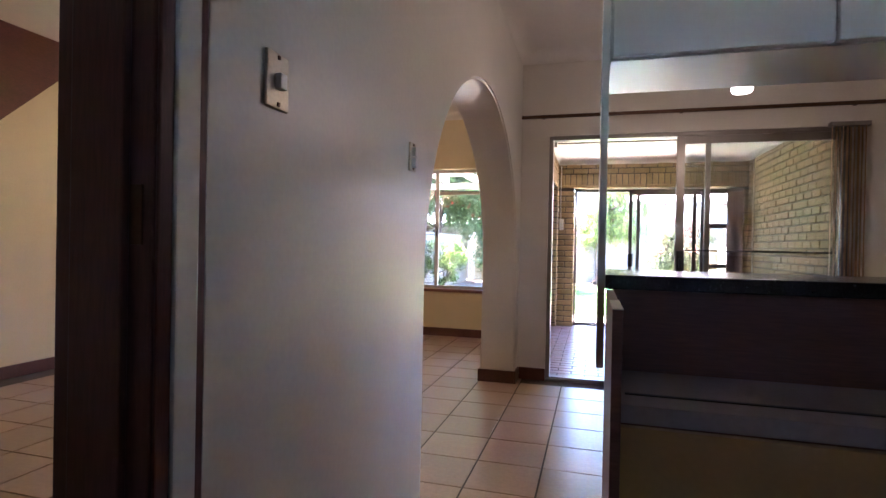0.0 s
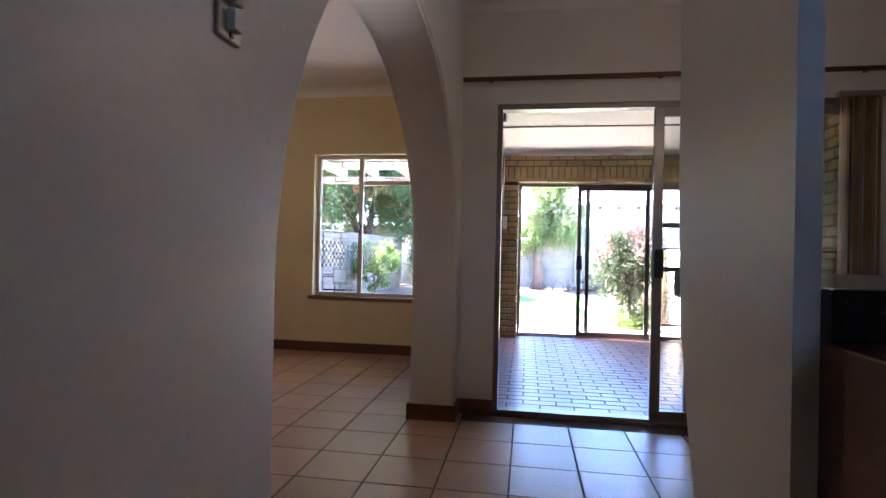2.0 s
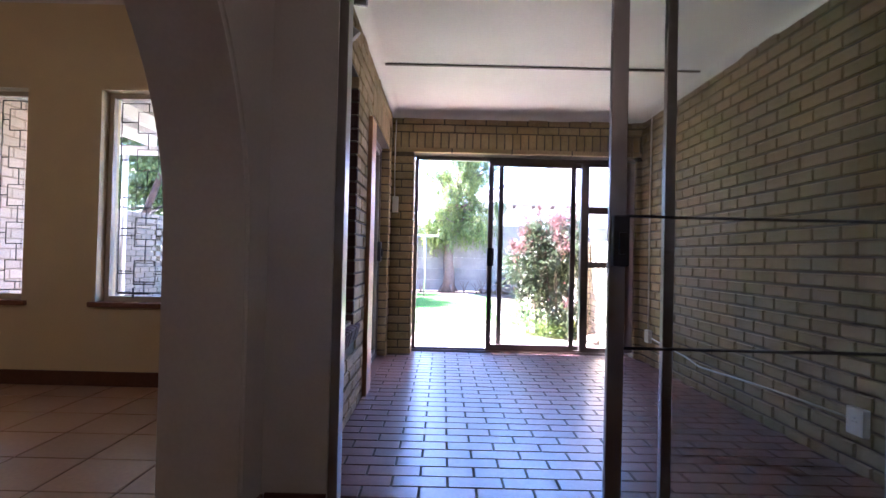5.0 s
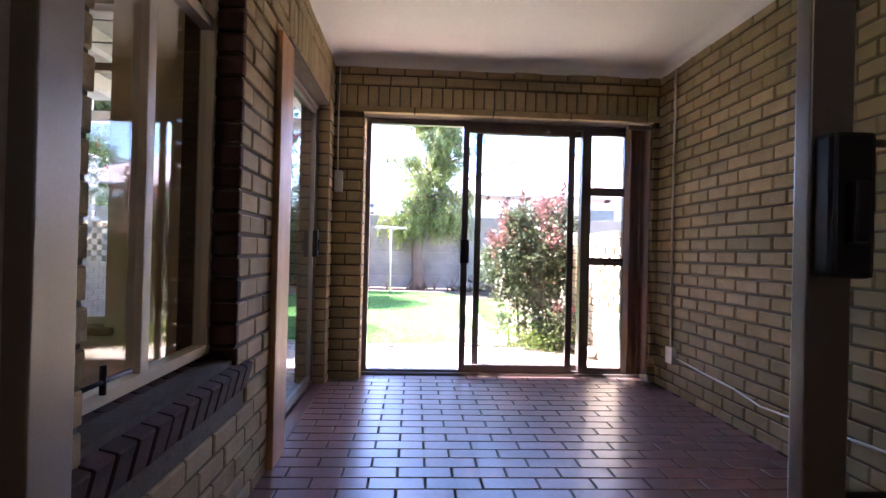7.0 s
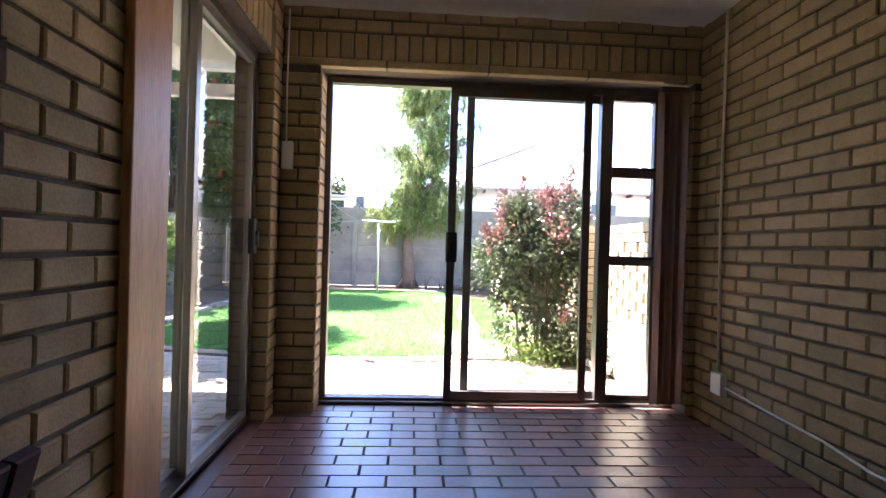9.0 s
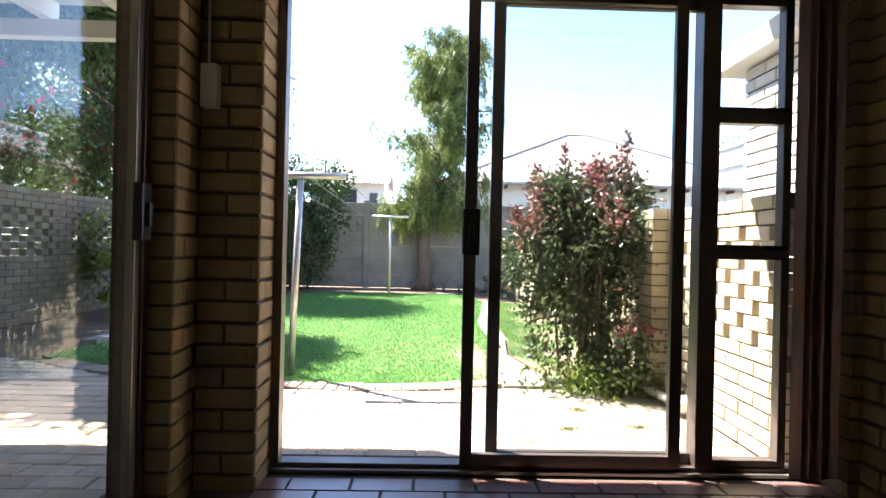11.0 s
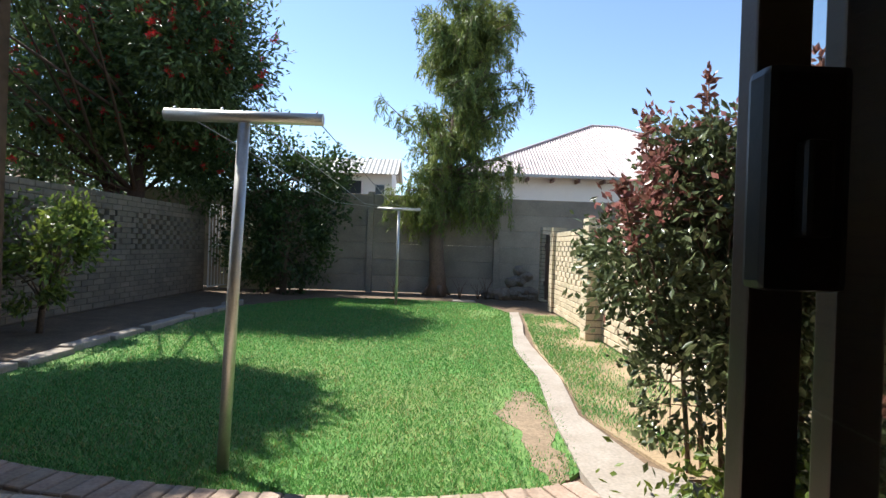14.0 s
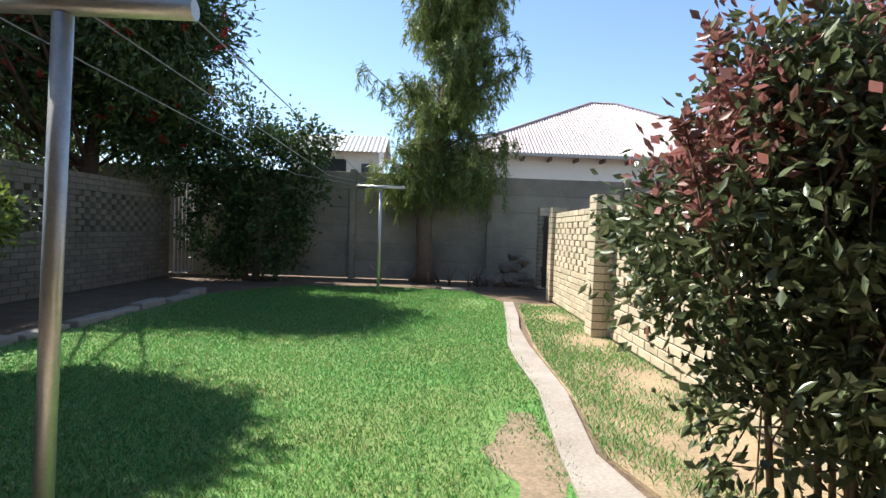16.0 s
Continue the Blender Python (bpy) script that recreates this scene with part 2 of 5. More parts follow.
PATHMAT = material("worn_concrete", (0.33, 0.29, 0.25), 0.95, second=(0.22, 0.185, 0.145), scale=3.5, amount=0.7, fine=60, grain=0.15, bump=0.4)
YARDPAVER = material("sandy_clay_paver", (0.5, 0.41, 0.31), 0.9, second=(0.4, 0.31, 0.23), scale=5, amount=0.7, fine=70, grain=0.18, bump=0.4, pieces=0.14)
EDGEBRICK = material("faded_red_edging_brick", (0.34, 0.26, 0.2), 0.92, second=(0.22, 0.14, 0.1), scale=9, amount=0.6, fine=70, grain=0.18, bump=0.4, pieces=0.18)
SAND = material("pale_joint_sand", (0.3, 0.24, 0.17), 1.0, scale=6, amount=0.6, fine=80, grain=0.25, bump=0.5)
SOIL = material("dry_brown_soil", (0.17, 0.115, 0.07), 1.0, second=(0.09, 0.062, 0.04), scale=5, amount=0.8, fine=45, grain=0.3, bump=0.8)
SANDYSOIL = material("sandy_soil", (0.34, 0.25, 0.15), 1.0, second=(0.2, 0.145, 0.085), scale=3, amount=0.7, fine=60, grain=0.25, bump=0.7)
LAWN = material("lawn_thatch", (0.09, 0.21, 0.045), 1.0, second=(0.26, 0.21, 0.09), scale=1.6, amount=0.45, fine=45, grain=0.35, bump=0.8)
GRASS = material("grass_blades", (0.1, 0.3, 0.075), 0.5, second=(0.16, 0.33, 0.08), scale=1.3, amount=0.6, fine=30, grain=0.2, bump=0, pieces=0.3, trans=0.35)
DRYGRASS = material("dry_grass_blades", (0.3, 0.31, 0.1), 0.7, second=(0.4, 0.32, 0.15), scale=1.5, amount=0.8, fine=30, grain=0.2, bump=0, pieces=0.3, trans=0.3)
BARK = material("grey_brown_bark", (0.16, 0.11, 0.075), 0.95, scale=6, amount=0.7, fine=40, grain=0.3, bump=0.8, stretch=(3, 3, 0.7))
DARKBARK = material("dark_red_brown_bark", (0.07, 0.042, 0.03), 0.95, scale=6, amount=0.7, fine=40, grain=0.3, bump=0.8, stretch=(3, 3, 0.7))
WHITEBRICK = material("white_painted_brick", (0.7, 0.68, 0.63), 0.8, second=(0.58, 0.55, 0.5), scale=5, amount=0.4, fine=90, grain=0.08, bump=0.3, pieces=0.06)
LEAF_TREE = material("yellow_green_narrow_leaves", (0.2, 0.24, 0.055), 0.5, second=(0.09, 0.15, 0.04), scale=1.2, amount=0.8, fine=12, grain=0.2, bump=0, pieces=0.35, trans=0.35)
LEAF_BRUSH = material("dark_green_bottlebrush_leaves", (0.1, 0.15, 0.045), 0.5, second=(0.04, 0.075, 0.02), scale=1.0, amount=0.8, fine=12, grain=0.2, bump=0, pieces=0.4, trans=0.3)
LEAF_HEDGE = material("deep_green_creeper_leaves", (0.04, 0.075, 0.02), 0.5, second=(0.09, 0.16, 0.03), scale=1.0, amount=0.4, fine=12, grain=0.2, bump=0, pieces=0.4, trans=0.25)
LEAF_BUSH = material("olive_green_shrub_leaves", (0.145, 0.18, 0.085), 0.28, second=(0.06, 0.08, 0.035), scale=4, amount=0.7, fine=20, grain=0.2, bump=0, pieces=0.4, trans=0.25)
LEAF_RED = material("red_young_shrub_leaves", (0.37, 0.17, 0.15), 0.36, second=(0.2, 0.095, 0.06), scale=5, amount=0.8, fine=20, grain=0.2, bump=0, pieces=0.35, trans=0.3)
LEAF_LEMON = material("bright_lemon_leaves", (0.17, 0.22, 0.04), 0.4, second=(0.08, 0.14, 0.03), scale=3, amount=0.7, fine=20, grain=0.2, bump=0, pieces=0.35, trans=0.35)
RED_FLOWER = material("red_bottlebrush_flower", (0.55, 0.03, 0.025), 0.7, scale=9, grain=0.2, bump=0, pieces=0.3, trans=0.25)
PINK_FLOWER = material("pink_rose_petals", (0.72, 0.3, 0.3), 0.6, scale=30, grain=0.1, bump=0, pieces=0.2, trans=0.3)
ROCK = material("brown_grey_rock", (0.24, 0.19, 0.14), 0.95, scale=6, amount=0.7, fine=40, grain=0.25, bump=0.7)
WHITEWALL = material("white_painted_wall", (0.78, 0.77, 0.74), 0.8, scale=2, amount=0.2, fine=60, grain=0.04, bump=0.1)
ROOFIRON = material("faded_pink_corrugated_iron", (0.36, 0.285, 0.285), 0.6, 0.0, scale=0.7, amount=0.4, fine=8, grain=0.06, bump=0)
ROOFPALE = material("pale_corrugated_iron", (0.42, 0.41, 0.385), 0.6, 0.0, scale=0.9, amount=0.4, fine=8, grain=0.06, bump=0)
WHITESTEEL = material("white_painted_steel", (0.76, 0.77, 0.78), 0.4, scale=2, amount=0.2, fine=60, grain=0.03, bump=0)
SHADOWROOM = material("dark_window_pane", (0.04, 0.045, 0.05), 0.15, scale=2, amount=0.2, fine=60, grain=0.03, bump=0)
PVC = material("white_pvc_pipe", (0.75, 0.74, 0.7), 0.4, scale=9, amount=0.3, fine=60, grain=0.05, bump=0.05)
GLASS = glass("clear_glass", (0.93, 0.95, 0.94))
SHADEGLASS = glow("lit_amber_glass_shade", (1.0, 0.72, 0.3), 0.07)
SHADEWHITE = glow("lit_white_glass_shade", (1.0, 0.9, 0.75), 0.12)


# ---- large structure ----
def wall_rows(axis, a0, a1, u0, u1, z0, z1, holes=()):
    """Boxes of a wall with openings; axis: the way it faces; holes: (u0, u1, z0, z1)."""
    cuts = sorted({u0, u1, *[h[0] for h in holes], *[h[1] for h in holes]})
    rows = []
    for p, q in zip(cuts, cuts[1:]):
        mid, z = (p + q) / 2, z0
        for h in sorted([h for h in holes if h[0] <= mid <= h[1]], key=lambda h: h[2]):
            if h[2] > z:
                rows.append((p, q, z, h[2]))
            z = h[3]
        if z < z1:
            rows.append((p, q, z, z1))
    return [((a0, a1, p, q) if axis == "x" else (p, q, a0, a1)) + (r, s) for p, q, r, s in rows]


def wall(name, axis, a0, a1, u0, u1, z0, z1, mat, label, holes=()):
    return single(name, boxes(*wall_rows(axis, a0, a1, u0, u1, z0, z1, holes)), mat, label, "wall", kind="structure")


H = 2.85
ARCH_Y0, ARCH_Y1, SPRING, RISE = 1.42, 3.95, 1.04, 1.08
_c, _r = (ARCH_Y0 + ARCH_Y1) / 2, (ARCH_Y1 - ARCH_Y0) / 2
_arc = [(_c - _r * math.cos(a), SPRING + RISE * math.sin(a)) for a in (math.pi * k / 48 for k in range(49))]
_bm = prism([(0.2, 0), (ARCH_Y0, 0), *_arc, (ARCH_Y1, 0), (4.15, 0), (4.15, H), (0.2, H)], -0.68, -0.39)
bmesh.ops.bevel(_bm, geom=[e for e in _bm.edges if len(e.link_faces) == 2 and abs((e.verts[0].co.x - e.verts[1].co.x)) < 1e-5 and all(ARCH_Y0 - 0.01 <= v.co.y <= ARCH_Y1 + 0.01 and v.co.z < 2.3 for v in e.verts)], offset=0.012, segments=3, affect="EDGES")
single("wall_arch", _bm, PAINT_GLOSS, "cream painted plaster wall with a wide arched opening", "wall", kind="structure")
wall("wall_hall", "x", -0.68, -0.39, -2.2, 0.2, 0, H, PAINT_GLOSS, "cream plaster wall with a doorway", [(-0.86, 0.2, 0, 2.1)])
wall("wall_living_left", "x", -4.55, -4.35, -2.2, 6.25, 0, H, YELLOW, "yellow plaster side wall of the living room")
W1, W2, WZ = (-4.14, -2.76), (-2.23, -1.06), (0.6, 2.13)
wall("wall_living_windows", "y", 6.02, 6.25, -4.35, -0.5, 0, H, YELLOW, "yellow plaster wall with two steel windows", [(*W1, *WZ), (*W2, *WZ)])
# small opening added out of view, to let daylight onto the kitchen fronts
wall("wall_behind", "y", -2.4, -2.2, -4.55, 3.6, 0, H, PLASTER, "cream plaster wall with an added unseen opening for kitchen light", [(1.0, 1.4, 1.8, 2.03)])
wall("wall_dining_right", "x", 3.4, 3.6, -2.2, 4.15, 0, H, PLASTER, "cream plaster side wall of the dining room")
SX0, SX1, SY1 = -0.28, 2.26, 7.6
SD = (-0.15, 2.09, 2.12)
single("wall_dining", boxes(*wall_rows("y", 4.15, 4.38, SD[0], 3.6, 0, H, [(SD[0], SD[1], 0, SD[2])]), (-0.68, SD[0], 4.15, 4.2, 0, H), (-0.68, SX0 - 0.012, 4.2, 4.38, 0, H), (SX0 - 0.012, SD[0], 4.2, 4.38, 2.47, H)), PLASTER, "cream plaster wall with an aluminium sliding door", "wall", kind="structure")
# sunroom shell
LW, LD = (4.56, 5.455, 0.58, 2.08), (6.12, 7.42, 0, 2.03)
BD = (-0.05, 2.21, 2.045)
wall_left = wall("wall_sunroom_left", "x", -0.5, SX0 - 0.012, 4.2, SY1 + 0.33, 0, H, MORTAR, "buff face-brick wall with a window and a sliding door", [(LW[0], LW[1] + 0.012, LW[2], LW[3]), (LD[0], LD[1] + 0.012, LD[2], LD[3])])
wall_right = wall("wall_sunroom_right", "x", SX1 + 0.012, 2.5, 4.38, SY1 + 0.33, 0, H, MORTAR, "buff face-brick side wall of the sunroom")
wall_back = wall("wall_sunroom_back", "y", SY1 + 0.012, SY1 + 0.33, SX0 - 0.012, 2.272, 0, H, MORTAR, "buff face-brick wall round the garden door", [(BD[0] - 0.012, BD[1] + 0.012, 0, BD[2])])
single("ceiling_living", boxes((-4.55, -0.5, -2.4, 6.25, H, H + 0.12)), CEIL, "white painted living room ceiling", "ceiling", kind="structure")
single("ceiling_dining", boxes((-0.5, 3.6, -2.4, 4.38, H, H + 0.12)), CEIL, "white painted dining room ceiling", "ceiling", kind="structure")
_bm = boxes((SX0, SX1, 4.38, SY1, 2.46, 2.6))
for _y in (5.02, 6.27):
    single("trim_ceiling_strip", boxes((SX0 + 0.06, SX1 - 0.06, _y - 0.014, _y + 0.014, 2.448, 2.4595), bevel=0.002), STRIPBROWN, "thin brown cover strip on the ceiling boards", "trim", "ceiling strips", "structure")
single("ceiling_sunroom", _bm, CEIL, "white board ceiling in the sunroom", "ceiling", kind="structure")


def cove(x0, x1, y0, y1, z, r=0.09):
    """A coved cornice round a rectangle of walls."""
    bm = bmesh.new()
    prof = [(r * (1 - math.sin(a)), -r * (1 - math.cos(a))) for a in (math.pi / 2 * k / 6 for k in range(7))]
    loops = [[bm.verts.new((x, y, z + dz)) for x, y in ((x0 + d, y0 + d), (x1 - d, y0 + d), (x1 - d, y1 - d), (x0 + d, y1 - d))] for d, dz in prof]
    for a, b in zip(loops, loops[1:]):
        for k in range(4):
            bm.faces.new((a[k], b[k], b[(k + 1) % 4], a[(k + 1) % 4])).smooth = True
    return bm


single("trim_sunroom_cornice", cove(SX0, SX1, 4.38, SY1, 2.459, 0.075), CEIL, "white coved plaster cornice", "cornice", kind="structure")
single("trim_living_cornice", cove(-4.35, -0.68, -2.2, 6.02, H - 0.001, 0.1), CEIL, "cream coved plaster cornice", "cornice", kind="structure")
single("trim_dining_cornice", cove(-0.39, 3.4, -2.2, 4.15, H - 0.001, 0.1), CEIL, "cream coved plaster cornice", "cornice", kind="structure")

# skirtings
_k = 0.105
_sk = [(-0.7, -0.39, ARCH_Y1 - 0.014, ARCH_Y1), (-0.39, -0.376, ARCH_Y1 - 0.014, 4.136), (-0.376, SD[0], 4.136, 4.15), (SD[1], 3.4, 4.136, 4.15), (-0.694, -0.68, ARCH_Y1 - 0.014, 6.006), (-4.35, -0.694, 6.006, 6.02), (-4.35, -4.336, -2.2, 6.006),
       (-0.694, -0.68, 0.18, ARCH_Y0)]
single("baseboard", boxes(*[(a, b, c, d, 0.001, _k) for a, b, c, d in _sk], bevel=0.003), SKIRT, "red-brown glazed tile skirting", "skirting", kind="structure")

# roofs over the house, the eave towards the garden and the porch
single("roof", boxes((-4.8, -0.45, -2.7, 6.3, 3.0, 3.2), (-0.45, 3.9, -2.7, 7.9, 3.0, 3.2), (-0.76, 2.5, 7.6, 8.74, 2.46, 2.56)), CONCRETE, "flat house roof with an overhanging eave", "roof", kind="structure")

# ground
GZ = -0.04
single("ground", boxes((-300, 300, -120, 900, GZ - 0.5, GZ - 0.02)), SOIL, "dry brown soil ground", "ground", kind="structure")
EDGE_Y = lambda x: 9.24 + (0.1 if x < 0.15 else 0.24) * (x - 0.15) ** 2
LAWN_EDGE = [(-2.6 + 0.24 * k, EDGE_Y(-2.6 + 0.24 * k) + 0.08) for k in range(15)] + [(0.95, 9.46), (1.12, 9.66), (1.2, 10.4), (1.27, 11.3), (1.28, 12.6), (1.58, 15.3), (1.2, 16.6), (-0.2, 16.9), (-1.6, 16.6), (-2.4, 15.2), (-2.5, 13.0), (-2.6, 11.0)]
single("lawn", prism(LAWN_EDGE, GZ - 0.1, GZ, "z"), LAWN, "green mown lawn", "lawn", kind="structure")
single("side_lawn", prism([(1.55, 9.6), (2.18, 9.6), (2.28, 15.4), (1.75, 15.3), (1.45, 12.6), (1.42, 11.3), (1.36, 10.4)], GZ - 0.1, GZ - 0.004, "z"), SANDYSOIL, "patchy dry strip of grass and sandy soil", "lawn", kind="structure")
_path_l = [(1.12, 9.3), (1.1, 9.6), (1.14, 10.4), (1.23, 11.3), (1.215, 12.0), (1.23, 12.6), (1.36, 13.6), (1.56, 15.36)]
_path_r = [(1.7, 15.4), (1.58, 14.2), (1.46, 13.4), (1.41, 12.6), (1.4, 11.3), (1.3, 10.4), (1.42, 9.7), (1.75, 9.3)]
single("pavement_path", prism(_path_l + _path_r, GZ - 0.08, GZ + 0.015, "z"), PATHMAT, "narrow winding concrete garden path", "path", kind="structure")


# ---- sliding doors and windows ----
def framed(bm, axis, at, u0, u1, z0, z1, w, d):
    """A rectangular frame of bar width w and depth d, in the plane across axis."""
    for a, b, c, e in ((u0, u0 + w, z0, z1), (u1 - w, u1, z0, z1), (u0 + w, u1 - w, z0, z0 + w), (u0 + w, u1 - w, z1 - w, z1)):
        box(bm, *((a, b, at - d / 2, at + d / 2) if axis == "y" else (at - d / 2, at + d / 2, a, b)), c, e, bevel=0.003)
    return bm


def pane(axis, at, u0, u1, z0, z1):
    return boxes(((u0, u1, at - 0.002, at + 0.002) if axis == "y" else (at - 0.002, at + 0.002, u0, u1)) + (z0, z1))


def glazed(name, parent, axis, at, u0, u1, z0, z1, w, d, mat):
    """A framed leaf with its glass."""
    leaf = part(name, framed(bmesh.new(), axis, at, u0, u1, z0, z1, w, d), mat, parent)
    g = part("glass_pane", pane(axis, at, u0 + w - 0.004, u1 - w + 0.004, z0 + w - 0.004, z1 - w + 0.004), GLASS, leaf, "clear glass")
    g.visible_shadow = False
    return leaf


def pull(axis, at, u, z, side=-1, half=0.03):
    """A black lever housing of a sliding door."""
    s = sorted((at, at + side * 0.035))
    r = ((u - half, u + half, *s) if axis == "y" else (*s, u - half, u + half))
    bm = boxes((*r, z - 0.095, z + 0.095), bevel=0.008)
    s2 = sorted((at + side * 0.03, at + side * 0.05))
    r2 = ((u - 0.012, u + 0.012, *s2) if axis == "y" else (*s2, u - 0.012, u + 0.012))
    return box(bm, *r2, z - 0.05, z + 0.03, bevel=0.005)


# dining room to sunroom
door_1 = thing("door_1", "open aluminium sliding door between dining room and sunroom", "sliding door", kind="structure")
part("door_frame", framed(bmesh.new(), "y", 4.21, SD[0], SD[1], 0.0, SD[2], 0.035, 0.09), ALU, door_1)
part("track", boxes((SD[0], SD[1], 4.15, 4.3, 0.002, 0.022), (SD[0] + 0.03, SD[1] - 0.03, 4.2, 4.206, 0.022, 0.034), (SD[0] + 0.03, SD[1] - 0.03, 4.235, 4.241, 0.022, 0.034)), ALU, door_1)
_leaf = glazed("sliding_leaf", door_1, "y", 4.19, 0.878, 2.1, 0.03, 2.085, 0.062, 0.03, ALU)
part("door_handle", pull("y", 4.175, 0.913, 1.058), BLACK, _leaf, "black plastic handle")
_leaf = glazed("fixed_leaf", door_1, "y", 4.235, 1.102, 2.095, 0.03, 2.085, 0.04, 0.03, ALU)
for _z in (0.652, 1.155):
    part("security_bar", tubes(([(0.94, 4.215, _z), (2.06, 4.215, _z)], 0.006)), IRON, door_1, "thin black bar")

# sunroom to garden
door_2 = thing("door_2", "open aluminium sliding garden door with a sidelight", "sliding door", kind="structure")
YB = SY1 + 0.21
part("door_frame", framed(bmesh.new(), "y", YB, BD[0], BD[1], 0.0, BD[2] - 0.01, 0.036, 0.066), ALUDARK, door_2)
part("threshold", boxes((BD[0], BD[1], YB - 0.055, YB + 0.06, 0.002, 0.018), bevel=0.003), ALU, door_2)
_leaf = glazed("sliding_leaf", door_2, "y", YB - 0.02, 0.725, 1.64, 0.03, 2.0, 0.05, 0.03, ALUDARK)
part("door_handle", pull("y", YB - 0.035, 0.752, 0.992, half=0.036), BLACK, _leaf, "black plastic handle")
_leaf = glazed("fixed_leaf", door_2, "y", YB + 0.02, 0.835, 1.765, 0.03, 2.0, 0.05, 0.03, ALUDARK)
part("mullion", boxes((1.7, 1.776, YB - 0.04, YB + 0.04, 0.03, 2.0), bevel=0.004), ALUDARK, door_2)
_side = part("sidelight", framed(bmesh.new(), "y", YB, 1.747, 2.09, 0.03, 2.0, 0.035, 0.05), ALUDARK, door_2)
part("transom", boxes((1.782, 2.055, YB - 0.025, YB + 0.025, 0.903, 0.965), (1.782, 2.055, YB - 0.025, YB + 0.025, 1.472, 1.54), bevel=0.003), ALUDARK, _side)
for _a, _b in ((0.06, 0.91), (0.96, 1.475), (1.535, 1.97)):
    _g = part("glass_pane", pane("y", YB, 1.777, 2.06, _a, _b), GLASS, _side, "clear glass")
    _g.visible_shadow = False
for _z in (0.975, 1.55):
    part("window_stay", boxes((1.97, 2.07, YB - 0.04, YB - 0.025, _z - 0.03, _z - 0.012), bevel=0.003), BLACK, _side, "black stay")

# sunroom to side patio
door_3 = thing("door_3", "aluminium sliding door to the side patio", "sliding door", kind="structure")
XL = SX0 - 0.13
part("door_frame", framed(bmesh.new(), "x", XL, LD[0], LD[1], 0.0, LD[3], 0.04, 0.09), ALUDARK, door_3)
_leaf = glazed("sliding_leaf", door_3, "x", XL + 0.02, 6.6, 7.39, 0.03, 1.995, 0.045, 0.03, ALU)
part("door_handle", pull("x", XL + 0.035, 7.355, 1.02, 1), BLACK, _leaf, "black plastic handle")
_leaf = glazed("fixed_leaf", door_3, "x", XL - 0.02, 6.15, 6.65, 0.03, 1.995, 0.045, 0.03, ALU)
part("threshold", boxes((SX0 - 0.2, SX0 - 0.085, LD[0], LD[1], 0.002, 0.03), bevel=0.003), ALU, door_3)
part("sill_tiles", boxes((SX0 - 0.083, SX0, LD[0], LD[1], -0.002, 0.004), bevel=0.001), PAVER, door_3, "red clay sill")
single("timber_post", boxes((-0.279, -0.25, 5.88, 6.1, 0.004, 1.95), (-0.36, -0.281, 6.06, 6.118, 0.004, 1.95), bevel=0.005), PALEWOOD, "upright varnished pine board beside the patio door", "post")


def steel_window(name, axis, at, u0, u1, z0, z1, mull, transom, label, side=-1):
    """A cream steel casement window: mull: where the upright stands; transom: height of the bar of the wider light."""
    w = thing(name, label, "window", kind="structure")
    fr = part("window_frame", framed(bmesh.new(), axis, at, u0, u1, z0, z1, 0.035, 0.05), STEELFRAME, w)
    def bar(a, b, c, e, d=0.045):
        return boxes(((a, b, at - d / 2, at + d / 2) if axis == "y" else (at - d / 2, at + d / 2, a, b)) + (c, e), bevel=0.003)
    part("mullion", bar(mull - 0.022, mull + 0.022, z0 + 0.035, z1 - 0.035), STEELFRAME, w)
    lo, hi = (u0, mull) if mull - u0 > u1 - mull else (mull, u1)
    part("transom", bar(lo + 0.03, hi - 0.03, transom - 0.02, transom + 0.02), STEELFRAME, w)
    for a, b, c, e in ((u0, mull, z0, z1 if lo != u0 else transom), (mull, u1, z0, z1 if lo == u0 else transom), (lo, hi, transom, z1)):
        g = part("glass_pane", pane(axis, at, a + 0.025, b - 0.025, c + 0.02, e - 0.02), GLASS, w, "clear glass")
        g.visible_shadow = False
    hz = (z0 + z1) / 2 - 0.06
    p = lambda u, d, z: (u, at + side * d, z) if axis == "y" else (at + side * d, u, z)
    if axis == "y":
        part("window_handle", tubes(([p(mull, 0.02, hz - 0.03), p(mull, 0.045, hz), p(mull + 0.02, 0.05, hz + 0.05), p(mull - 0.01, 0.05, hz + 0.1)], [0.009, 0.009, 0.008, 0.006])), IRON, w, "black lever handle")
    s = (u0 + u1) / 2 if lo == u0 else u0
    part("window_stay", tubes(([p(s + 0.1, 0.03, z0 + 0.06), p(s + 0.34, 0.03, z0 + 0.06)], 0.006), ([p(s + 0.22, 0.03, z0 + 0.03), p(s + 0.22, 0.03, z0 + 0.1)], 0.008)), IRON, w, "black window stay")
    return w


steel_window("window_1", "y", 6.14, *W1, *WZ, -3.12, 1.83, "cream steel window with burglar bars and a brown sill")
steel_window("window_2", "y", 6.14, *W2, *WZ, -1.735, 1.83, "cream steel window with burglar bars and a brown sill")
for _a, _b in (W1, W2):
    single("window_sill", boxes((_a - 0.04, _b + 0.04, 5.985, 6.12, WZ[0] - 0.035, WZ[0] + 0.001), bevel=0.008), SILLWOOD, "brown varnished window sill", "sill", "living room window sills", "structure")


